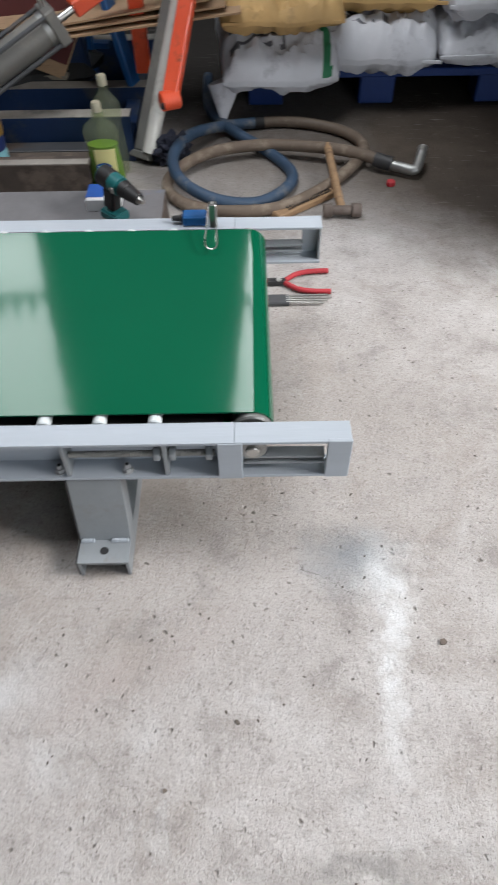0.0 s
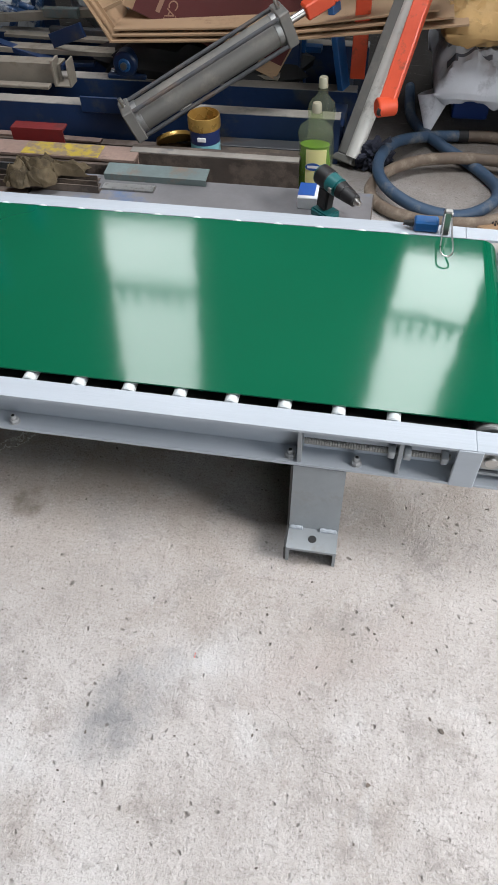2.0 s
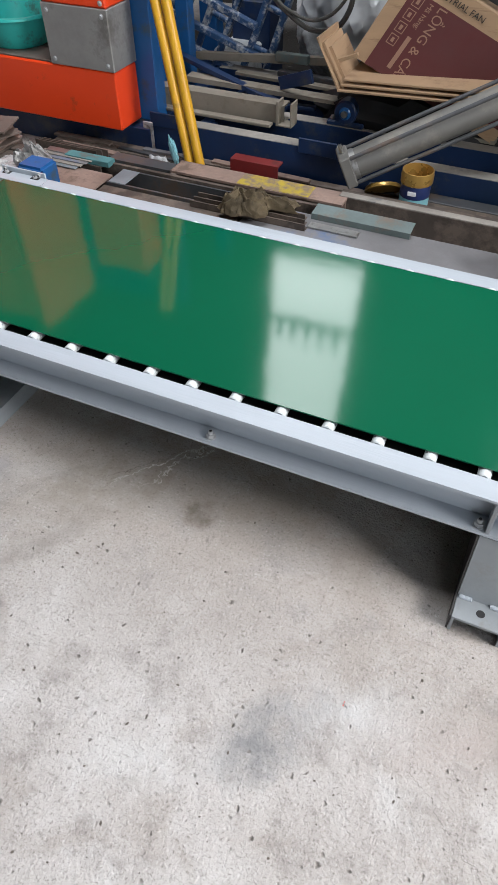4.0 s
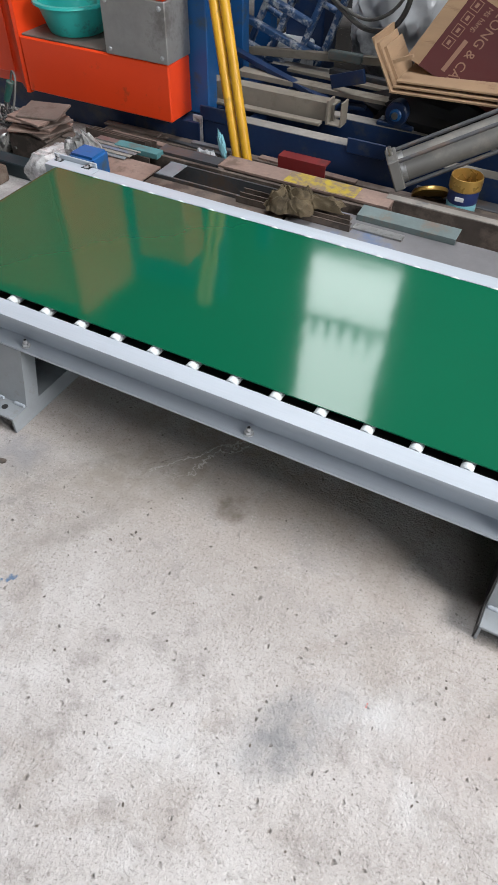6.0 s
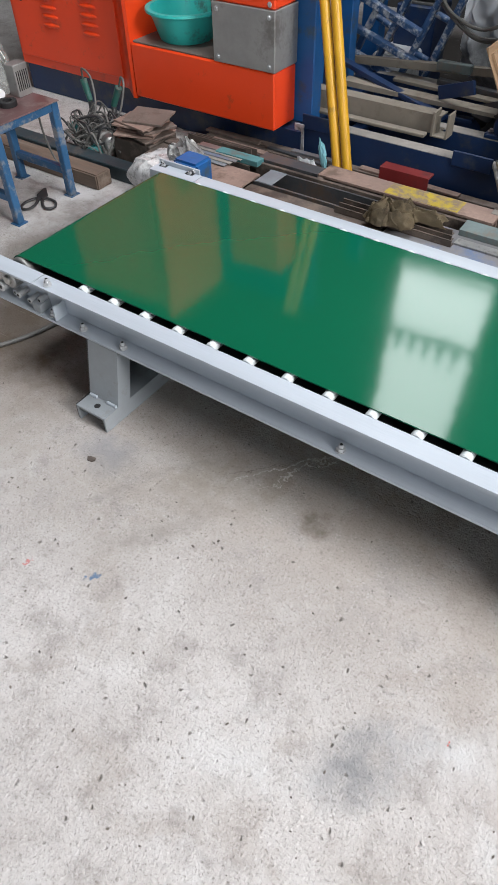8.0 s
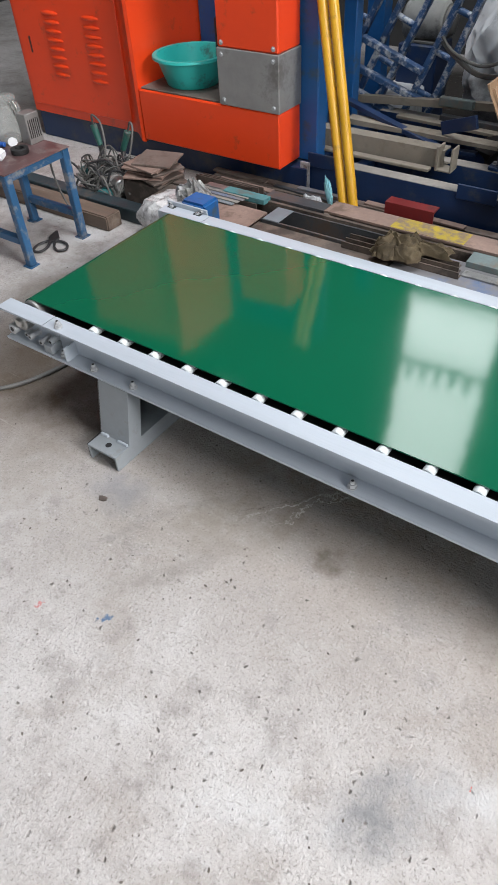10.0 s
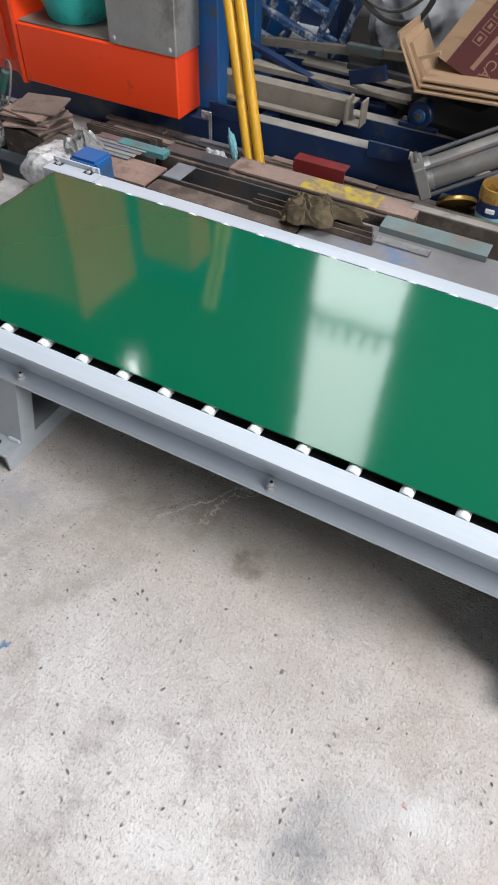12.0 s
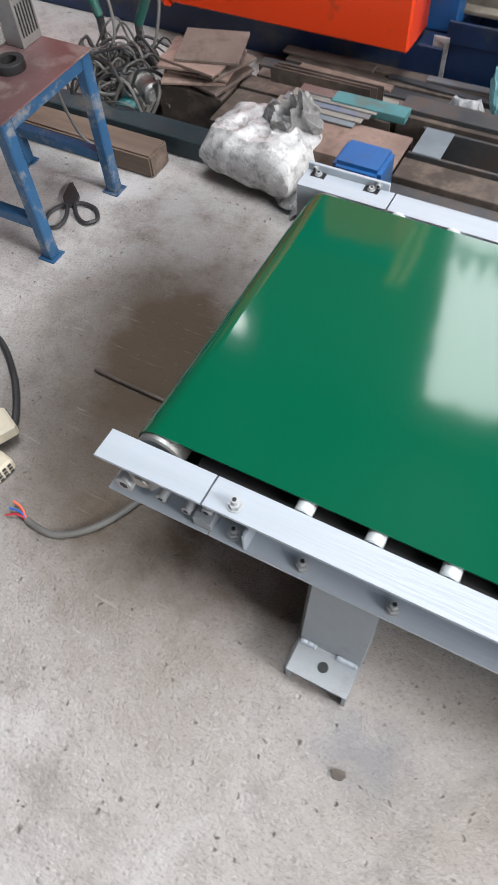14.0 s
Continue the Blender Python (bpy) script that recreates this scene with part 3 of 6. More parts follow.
for _i, (_x0, _x1) in enumerate(WINDOWS):
    _w = thing("window_%d" % (_i + 1), "tall steel-framed window opening with a crossbar", "window", kind="structure")
    part("transom", box(_x0, _x1, BACK_Y + 0.03, BACK_Y + 0.08, 3.06, 3.12, 0.004), NAVY, _w)
    for _k in range(5):
        _xx = _x0 + (_x1 - _x0) * (_k + 0.7) / 6
        part("bar", box(_xx, _xx + 0.045, BACK_Y + 0.03, BACK_Y + 0.08, 3.12, 3.27, 0.003), NAVY, _w)

# ---- belt conveyor ----
X0, X1 = -1.93, 0.205
YN, YNW, YFW, YF = 1.096, 1.144, 1.745, 1.793
Z0, Z1 = 0.212, 0.312
BELT_Z, DRUM_R, DRUM_Z = 0.320, 0.0385, 0.280
XA, XB = -1.862, 0.032
conveyor = thing("belt_conveyor", "low belt conveyor, glossy green belt on a light grey steel frame", "conveyor")
YB0, YB1 = 1.160, 1.729


def belt_mesh():
    outer, inner = [], []
    for r, dst in ((DRUM_R + 0.002, outer), (DRUM_R - 0.001, inner)):
        for cx, a0 in ((XB, 90), (XA, 270)):
            for k in range(17):
                a = radians(a0 - 180 * k / 16)
                dst.append((cx + r * math.cos(a), DRUM_Z + r * math.sin(a)))
    bm = bmesh.new()
    rows = []
    for ring in (outer, inner):
        for y in (YB0, YB1):
            rows.append([bm.verts.new((x, y, z)) for x, z in ring])
    k = len(outer)
    for a, b in ((0, 1), (2, 3), (0, 2), (1, 3)):
        for i in range(k):
            j = (i + 1) % k
            bm.faces.new((rows[a][i], rows[a][j], rows[b][j], rows[b][i]))
    return bm


part("belt", belt_mesh(), GREEN, conveyor, "glossy green conveyor belt")
# side rails: channels with the flanges outward; the take-up end has an open web
for _web, _tip in ((YNW, YN), (YFW, YF)):
    _s = 1 if _tip > _web else -1
    rail = part("side_rail", prism(channel(_web, _tip, Z0, Z1), -1.755, 0.0, "x", 0.0012), GREY, conveyor)
    part("rail_end", prism(channel(_web, _tip, Z0, Z1), X0, -1.758, "x", 0.0012), GREY, conveyor)
    part("top_flange", box(0.0005, X1, min(_web, _tip), max(_web, _tip), Z1 - 0.0065, Z1, 0.001), GREY, conveyor)
    part("bottom_flange", box(0.0005, X1, min(_web, _tip), max(_web, _tip), Z0, Z0 + 0.0065, 0.001), GREY, conveyor)
    _f0, _f1 = (_tip, _tip + 0.006) if _s < 0 else (_tip - 0.006, _tip)
    part("end_plate", box(0.163, X1 + 0.001, _f0 - 0.001, _f1 + 0.001, Z0 - 0.001, Z1 + 0.001, 0.0015), GREY, conveyor)
    part("end_cap", box(X1 - 0.006, X1 - 0.0005, min(_web, _tip) + 0.007, max(_web, _tip) - 0.007, Z0 + 0.007, Z1 - 0.007, 0.001), GREY_WORN, conveyor)
    part("stop_plate", box(-0.030, 0.014, _f0 - 0.0015, _f1 + 0.0015, Z0 - 0.0015, Z1 - 0.002, 0.0015), GREY, conveyor)
    _ym = (_web + _tip) / 2
    for _z in (0.236, 0.252, 0.298):
        part("guide_bar", box(0.016, 0.162, _ym - 0.012, _ym + 0.012, _z, _z + 0.006, 0.001), GREY_WORN, conveyor)
    # bearing with its shaft end
    for _x in (XA, XB):
        b = rod((_x, _ym + 0.015 * _s, DRUM_Z), (_x, _ym - 0.02 * _s, DRUM_Z), 0.026, 24)
        bearing = part("bearing", bevelled(b, 0.003), ZINC, conveyor, "dull steel bearing housing")
        part("shaft_end", bevelled(rod((_x, _ym + 0.022 * _s, DRUM_Z), (_x, _ym + 0.012 * _s, DRUM_Z), 0.0125, 20), 0.002), STEEL, bearing)
    # threaded take-up screw between ribs
    for _x in (-0.304, -0.124):
        part("rib", box(_x - 0.004, _x + 0.004, min(_web, _tip) + 0.003, max(_web, _tip) - 0.002, Z0 + 0.0065, Z1 - 0.0065, 0.001), GREY_WORN, conveyor)
    _ys = _tip - 0.016 * _s
    screw = bmesh.new()
    prof = []
    for _k in range(110):
        prof.append((0.0056 if _k % 2 else 0.0068, -0.297 + _k * 0.00240))
    lathe(prof, 12, Matrix.Translation((0, _ys, 0.268)) @ Euler((0, radians(90), 0)).to_matrix().to_4x4(), bm=screw)
    part("take_up_screw", screw, CYLSTEEL, conveyor, "threaded steel adjusting screw")
    for _x in (-0.139, -0.111, -0.046):
        part("nut", bevelled(rod((_x - 0.006, _ys, 0.268), (_x + 0.006, _ys, 0.268), 0.0145, 6), 0.001), GREY_WORN, conveyor)
# cross ties, drums and rollers
for _x in (XA, XB):
    drum = part("drum", bevelled(rod((_x, 1.150, DRUM_Z), (_x, 1.741, DRUM_Z), DRUM_R - 0.0015, 40), 0.003), ZINC, conveyor, "bare steel end drum")
for _i in range(16):
    _x = -0.142 - _i * 0.0993
    part("roller", bevelled(rod((_x, 1.1455, 0.3035), (_x, 1.7435, 0.3035), 0.0128, 18), 0.002), WHITE_PLASTIC, conveyor, "white plastic support roller")
for _i in range(17):
    _x = -0.142 - _i * 0.0993
    part("roller_cap", bevelled(rod((_x, 1.7302, 0.3035), (_x, 1.7442, 0.3035), 0.0152, 16), 0.004), WHITE_PLASTIC, conveyor)
# Added black sheet that imitates the darkness in the gap beside the belt.
part("gap_shade_sheet", box(-1.80, -0.02, 1.1455, 1.7435, 0.2855, 0.2885), BLACK, conveyor, "black sheet standing for the dark gap under the rollers")
for _x in (-1.70, -0.87, -0.06):
    part("cross_tie", box(_x - 0.02, _x + 0.02, 1.145, 1.744, 0.262, 0.284, 0.002), BLACK, conveyor)
# bolts on the webs
for _x in (-1.614, -1.480, -0.875, -0.322, -0.198):
    stud(conveyor, _x, 1.113, Z0 + 0.0068)
for _x, _z, _l in ((-1.765, 0.248, 0.026), (-1.795, 0.240, 0.034), (-1.838, 0.242, 0.034), (-1.868, 0.232, 0.022)):
    hexbolt(conveyor, (_x, YNW - 0.0062, _z), (0, -1, 0), 0.0085, _l)
hexbolt(conveyor, (-1.894, YNW - 0.0062, 0.252), (0, -1, 0), 0.0145, 0.042, "adjusting_bolt")
part("bracket", box(-1.782, -1.752, YN + 0.004, YNW - 0.0065, Z0 + 0.007, Z0 + 0.032, 0.001), GREY_WORN, conveyor)
stud(conveyor, -1.714, 1.114, Z1 + 0.0002)
stud(conveyor, -1.722, 1.113, Z0 + 0.0068)
part("rib", box(-1.700, -1.695, YN + 0.002, YNW - 0.006, Z0 + 0.0065, Z0 + 0.05, 0.0008), GREY, conveyor)
for _x in (-1.905, -1.80):
    part("notch", box(_x - 0.014, _x + 0.014, 1.776, 1.7925, Z1 - 0.001, Z1 + 0.0008), BLACK, conveyor)
    hexbolt(conveyor, (_x, 1.784, Z1 + 0.0008), (0, 0, 1), 0.0055, 0.006)
# Near-black colour that stands for the shade beside the legs.
LEG_SHADE = mat("leg_shade_dark", (0.032, 0.030, 0.030), 0.6, 0.1, 0.3, 8, 70, 0.2)
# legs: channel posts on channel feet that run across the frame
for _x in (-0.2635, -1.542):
    b = prism([(_x - 0.05, 0), (_x - 0.05, 0.048), (_x + 0.05, 0.048), (_x + 0.05, 0), (_x + 0.044, 0), (_x + 0.044, 0.0415), (_x - 0.044, 0.0415), (_x - 0.044, 0)], 1.016, 1.873, "y", 0.0012)
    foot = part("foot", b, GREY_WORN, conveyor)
    for _y in (1.043, 1.846):
        part("bolt_hole", rod((_x, _y, 0.0475), (_x, _y, 0.0486), 0.0085, 20), BLACK, foot, "drilled bolt hole")
    for _yb, _yt, _s in ((1.068, 1.100, 1), (1.821, 1.789, -1)):
        b = bmesh.new()
        ends = []
        for z, yy in ((0.048, _yb), (Z0 - 0.0062, _yt)):
            ends.append([b.verts.new((_x + u, yy + _s * v, z)) for u, v in ((-0.05, 0), (0.05, 0), (0.05, 0.046), (0.044, 0.046), (0.044, 0.006), (-0.044, 0.006), (-0.044, 0.046), (-0.05, 0.046))])
        b.faces.new(ends[0])
        b.faces.new(ends[1][::-1])
        for i in range(8):
            j = (i + 1) % 8
            b.faces.new((ends[0][i], ends[0][j], ends[1][j], ends[1][i]))
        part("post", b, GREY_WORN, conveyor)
        for u0, u1 in ((-0.046, -0.022), (0.014, 0.046)):
            b = tube([(_x + u0 + (u1 - u0) * k / 5, _yb - _s * 0.002, 0.0495 + 0.0012 * (k % 2)) for k in range(6)], 0.0045, 8, 3)
            part("weld", b, GREY, foot, "rough painted weld bead")
        part("top_plate", box(_x - 0.065, _x + 0.065, min(_yt, _yt + _s * 0.05) + 0.003, max(_yt, _yt + _s * 0.05) - 0.003, Z0 - 0.006, Z0 - 0.0005, 0.001), GREY_WORN, conveyor)
    # Added dark sheet: imitates the shadow left of each leg, no real part.
    part("leg_shade_plate", prism([(1.018, 0.001), (1.872, 0.001), (1.872, 0.046), (1.82, 0.05), (1.79, 0.204), (1.10, 0.204), (1.07, 0.05), (1.018, 0.046)], _x - 0.0545, _x - 0.0508, "x", 0.0005), LEG_SHADE, conveyor, "dark sheet standing for the shade beside the leg")

# ---- orange machine with a cabinet, a low box and a column ----
machine = thing("machine", "orange industrial machine with cabinet, column and dark blue base", "machine")
part("plinth", box(-3.55, -1.93, 2.64, 3.6, 0.0, 0.124, 0.004), NAVY, machine, "dark blue base beam")
part("low_box", box(-2.735, -2.0, 2.552, 2.705, 0.137, 0.350, 0.006), ORANGE, machine)
part("box_back", box(-2.73, -2.2, 2.707, 3.0, 0.127, 0.349, 0.004), ORANGE, machine)
part("shelf", box(-2.725, -2.29, 2.56, 3.0, 0.3505, 0.358, 0.002), RUST_LIGHT, machine, "bare dusty shelf plate")
part("column", box(-2.283, -2.0, 2.552, 2.705, 0.558, 1.12, 0.006), ORANGE, machine)
part("column_sleeve", box(-2.286, -1.997, 2.549, 2.708, 0.351, 0.5575, 0.003), STAINLESS, machine, "bare stainless steel cover")
for _x in (-2.262, -2.022):
    for _z in (0.372, 0.535, 0.575):
        hexbolt(machine, (_x, 2.549 if _z < 0.56 else 2.552, _z), (0, -1, 0), 0.007, 0.005, "screw", False)
part("blue_post", box(-2.06, -1.925, 2.715, 2.785, 0.126, 1.12, 0.004), BLUE, machine, "blue painted steel post")
cab = part("cabinet", prism([(-3.56, 2.63), (-2.86, 2.63), (-2.842, 2.622), (-2.755, 2.553), (-2.738, 2.556), (-2.738, 3.3), (-3.56, 3.3)], 0.125, 1.62, "z", 0.004), ORANGE, machine)
door = part("door", box(-3.54, -2.872, 2.622, 2.631, 0.165, 1.58, 0.003), ORANGE, machine, "orange louvred cabinet door")
for _x in (-3.29, -3.035):
    for _k in range(8):
        z = 0.322 + _k * 0.0365
        b = bmesh.new()
        bmesh.ops.create_uvsphere(b, u_segments=14, v_segments=8, radius=1, matrix=Matrix.Translation((_x, 2.6215, z)) @ Matrix.Diagonal((0.054, 0.012, 0.010, 1)))
        part("louvre", b, ORANGE, door)
part("keyhole", box(-3.476, -3.466, 2.6195, 2.6225, 0.40, 0.47, 0.001), BLACK, door)
part("back_panel", box(-2.73, -2.07, 3.002, 3.05, 0.13, 1.62, 0.004), BLUE, machine, "blue painted back panel")
part("drive_motor", bevelled(rod((-2.42, 2.84, 0.36), (-2.42, 2.84, 0.60), 0.075, 20), 0.012), BLACK, machine, "black drive unit")
part("flexible_hose", tube([(-2.36, 2.80, 0.50), (-2.33, 2.78, 0.62), (-2.335, 2.80, 0.80), (-2.36, 2.86, 1.0)], 0.017, 10), CABLE, machine, "ribbed grey flexible hose")

# ---- dark blue machine base behind the steel stock ----
base = thing("machine_underframe", "dark blue steel machine base frame with dusty top edges", "machine base")
for _y, _z, _x0, _x1 in ((2.66, 0.155, -1.925, -0.36), (2.90, 0.15, -1.9, -0.32), (3.22, 0.19, -1.9, -0.30)):
    part("beam", prism(channel(_y, _y + 0.06, 0, _z, 0.006), _x0, _x1, "x", 0.001), NAVY, base)
    part("dusty_edge", box(_x0 + 0.002, _x1 - 0.002, _y + 0.001, _y + 0.058, _z, _z + 0.0025), DUST, base, "settled grey dust on the flange")
for _x in (-1.80, -1.05, -0.40):
    part("cross_beam", box(_x, _x + 0.05, 2.72, 3.22, 0.02, 0.11, 0.003), NAVY, base)
for _x in (-1.93, -1.29):
    part("tab", box(_x, _x + 0.15, 2.652, 2.660, 0.135, 0.19, 0.002), NAVY, base)

# ---- parts bolted to the conveyor ----
gear = part("gear_motor", bevelled(box(-1.893, -1.797, 1.812, 1.895, 0.225, 0.327), 0.008, 2), BLUE, conveyor, "blue gear motor box on the far rail")
for _x in (-1.878, -1.845, -1.812):
    part("cooling_rib", box(_x - 0.006, _x + 0.006, 1.7998, 1.8125, 0.27, 0.318, 0.003), BLUE, gear)
_p = part("mounting_plate", box(-1.93, -1.77, 1.7935, 1.7995, 0.27, 0.326, 0.001), GREY, conveyor)
for _x in (-1.915, -1.79):
    hexbolt(_p, (_x, 1.7935, 0.319), (0, -1, 0), 0.005, 0.006)

# ---- on the rail ----
plug = thing("connector", "blue plastic connector block lying on the grey rail", "connector")
part("housing", box(-0.122, -0.066, 1.754, 1.788, Z1 + 0.0005, Z1 + 0.027, 0.004), BLUE, plug)
_b = bmesh.new()
for _k in range(4):
    rod((-0.124 - 0.005 * _k, 1.771, Z1 + 0.0135), (-0.127 - 0.005 * _k, 1.771, Z1 + 0.0135), 0.009 - 0.001 * _k, 12, bm=_b)
rod((-0.121, 1.771, Z1 + 0.0135), (-0.146, 1.771, Z1 + 0.0135), 0.006, 12, bm=_b)
part("cable_boot", _b, BLACK, plug, "black ribbed cable boot")
clip = thing("wire_clip", "bright bent steel wire clip on the far rail", "clip")
part("clamp", box(-0.060, -0.040, 1.748, 1.766, Z1 + 0.0005, Z1 + 0.060, 0.003), STEEL, clip)
part("wire_loop", tube([(-0.058, 1.752, 0.366), (-0.062, 1.70, 0.352), (-0.064, 1.645, 0.339), (-0.050, 1.63, 0.336), (-0.038, 1.645, 0.339), (-0.041, 1.70, 0.352), (-0.043, 1.752, 0.366)], 0.0018, 8), STEEL, clip)

# ---- steel stock lying behind the conveyor ----
STOCK = "steel stock behind the conveyor"


def stock(name, label, bm, material, category="steel bar"):
    return tagged(part(name, bm, material), label, category, STOCK)


def u_up(y0, y1, z0, z1, t=0.006):
    return [(y0, z0), (y1, z0), (y1, z1), (y1 - t, z1), (y1 - t, z0 + t), (y0 + t, z0 + t), (y0 + t, z1), (y0, z1)]


def u_down(y0, y1, z0, z1, t=0.006):
    return [(y0, z0), (y0 + t, z0), (y0 + t, z1 - t), (y1 - t, z1 - t), (y1 - t, z0), (y1, z0), (y1, z1), (y0, z1)]


def h_beam(y0, y1, z0, z1, t=0.008):
    c = (y0 + y1) / 2
    return [(y0, z0), (y1, z0), (y1, z0 + t), (c + t / 2, z0 + t), (c + t / 2, z1 - t), (y1, z1 - t), (y1, z1), (y0, z1), (y0, z1 - t), (c - t / 2, z1 - t), (c - t / 2, z0 + t), (y0, z0 + t)]


_g = thing("steel_beam", "grey primed steel beam with a blue smear and a rusty cut end", "steel beam", STOCK)
part("profile", prism(u_down(2.06, 2.292, 0.0, 0.100, 0.008), -1.30, -0.222, "x", 0.001), BLUEGREY, _g)
part("cut_end", box(-0.2215, -0.2185, 2.062, 2.290, 0.0, 0.098), RUST, _g, "rusty flame-cut end")
stock("channel_bar", "brown rusted steel channel with a dusty upper flange", prism(channel(2.395, 2.455, 0.0, 0.128, 0.007), -1.04, -0.468, "x", 0.001), RUST, "steel channel")
stock("dusty_flat", "thin dusty flat bar on a rusted channel", box(-1.035, -0.470, 2.397, 2.43, 0.1285, 0.1325, 0.001), DUST, "flat bar")
stock("angle_bar", "grey-green steel angle bar with worn paint", prism([(2.262, 0.101), (2.268, 0.101), (2.268, 0.116), (2.325, 0.122), (2.325, 0.127), (2.262, 0.121)], -1.085, -0.748, "x", 0.001), TEALPAINT, "angle bar")
stock("flat_bar", "short bright flat steel bar", box(-1.075, -0.905, 2.200, 2.236, 0.1005, 0.107, 0.001, None), ZINC, "flat bar")
for _k, _y in enumerate((2.175, 2.205, 2.238)):
    stock("angle_strip", "thin dark rusted angle strip", prism([(_y, 0.101), (_y + 0.026, 0.101), (_y + 0.026, 0.104), (_y + 0.004, 0.105), (_y + 0.004, 0.124), (_y, 0.124)], -1.50, -1.075 - 0.012 * _k, "x", 0.0006), RUST, "angle bar")
_y = thing("marked_beam", "brown steel beam with a yellow paint mark along the top", "steel beam", STOCK)
part("profile", prism(h_beam(2.338, 2.428, 0.03, 0.130), -1.665, -1.005, "x", 0.001), RUSTPINK, _y)
YELLOWMARK = mat("worn_yellow_paint", (0.42, 0.31, 0.03), 0.7, 0, 0.2, 12, 90, 0.2, (0.19, 0.14, 0.115), 0.74, 22)
part("paint_mark", box(-1.40, -1.13, 2.342, 2.424, 0.1302, 0.1312), YELLOWMARK, _y, "worn yellow paint")
_r = thing("red_channel", "short red-primed steel channel standing on edge", "steel channel", STOCK)
part("profile", prism(channel(2.475, 2.525, 0.056, 0.150, 0.005), -1.488, -1.298, "x", 0.001), RED, _r)
stock("trough_channel", "long mill-scale channel lying open side up", prism(u_up(2.205, 2.318, 0.0, 0.108, 0.008), -1.86, -1.31, "x", 0.001), MILL, "steel channel")
stock("channel_bar", "dark rusted channel bar beside a beam", prism(channel(2.322, 2.336, 0.0, 0.118, 0.005), -1.93, -1.09, "x", 0.001), RUST, "steel channel")
stock("sheet_offcut", "small bright galvanised sheet offcut", box(-1.852, -1.782, 2.207, 2.314, 0.1082, 0.1110, 0.0006), OFFCUT, "sheet metal")
stock("channel_bar", "pinkish brown rusted channel lying face down", prism(u_down(2.120, 2.262, 0.0, 0.108, 0.006), -2.10, -1.868, "x", 0.001), RUSTPINK, "steel channel")
stock("channel_bar", "dark mill-scale channel with a bright upper edge", prism(channel(2.344, 2.404, 0.0, 0.125, 0.006), -1.935, -1.672, "x", 0.001), MILL, "steel channel")
stock("teal_plate", "short flat bar in faded teal paint", box(-2.10, -1.905, 2.295, 2.340, 0.112, 0.132, 0.001), TEALBRIGHT, "flat bar")
stock("channel_bar", "rusted channel under a teal flat bar", prism(u_down(2.290, 2.342, 0.0, 0.111, 0.005), -2.36, -1.94, "x", 0.001), RUST, "steel channel")
for _k in range(5):
    stock("flat_strip", "long thin grey flat strip on a loose pile", box(-2.25 + 0.014 * _k, -2.015 + 0.013 * _k, 2.235 + 0.017 * _k, 2.268 + 0.017 * _k, 0.1115 + 0.0042 * _k, 0.1150 + 0.0042 * _k, 0.0006), (OFFCUT, DUST, BLUEGREY, DUST, ZINC)[_k], "flat bar")
stock("channel_bar", "rusted channel under grey flat strips", prism(u_down(2.130, 2.283, 0.0, 0.108, 0.006), -2.36, -2.105, "x", 0.001), RUST, "steel channel")
for _k in range(3):
    stock("angle_strip", "brown angle strip with a bright cut edge", prism([(2.41 + 0.024 * _k, 0.05), (2.435 + 0.024 * _k, 0.05), (2.435 + 0.024 * _k, 0.053), (2.413 + 0.024 * _k, 0.053), (2.413 + 0.024 * _k, 0.108 - 0.006 * _k), (2.41 + 0.024 * _k, 0.108 - 0.006 * _k)], -2.33, -2.04 + 0.01 * _k, "x", 0.0006), RUST_LIGHT if _k else RUST, "angle bar")
for _k, (_y0, _y1, _x0, _x1, _m2) in enumerate(((2.408, 2.448, -2.42, -1.66, RUST), (2.456, 2.497, -2.40, -1.02, RUST_LIGHT), (2.508, 2.548, -2.42, -1.0, MILL), (2.560, 2.592, -2.36, -1.04, RUST), (2.602, 2.640, -2.30, -1.0, RUST_LIGHT))):
    stock("square_bar", "long rusted square bar lying on the floor", box(_x0, _x1, _y0, _y1, 0.0, 0.049, 0.002), _m2, "steel bar")
for _y0, _y1, _x0, _m2 in ((2.462, 2.515, -0.998, RUST_LIGHT), (2.522, 2.580, -0.985, RUST), (2.588, 2.650, -0.998, MILL)):
    stock("flat_bar", "thick rusted flat bar on the floor by the tin", box(_x0, -0.46 - 0.3 * (2.65 - _y1), _y0, _y1, 0.0, 0.079, 0.002), _m2, "flat bar")
stock("flat_bar", "long rusted flat bar on the floor beside the rail", box(-2.02, -1.32, 1.96, 2.055, 0.002, 0.060, 0.002), RUST_LIGHT, "flat bar")
stock("flat_bar", "long rusted flat bar on the floor beside the rail", box(-1.31, -0.40, 1.97, 2.05, 0.002, 0.070, 0.002), RUST, "flat bar")
stock("flat_bar", "dark flat bar between the channels", box(-1.865, -1.31, 2.068, 2.118, 0.002, 0.085, 0.002), MILL, "flat bar")
stock("flat_bar", "rusted flat bar between the channels", box(-1.865, -1.31, 2.122, 2.198, 0.002, 0.100, 0.002), RUST, "flat bar")
stock("steel_plate", "upright offcut with a flaking white face", box(-1.962, -1.918, 2.645, 2.651, 0.0, 0.150, 0.001), FLAKED, "sheet metal")

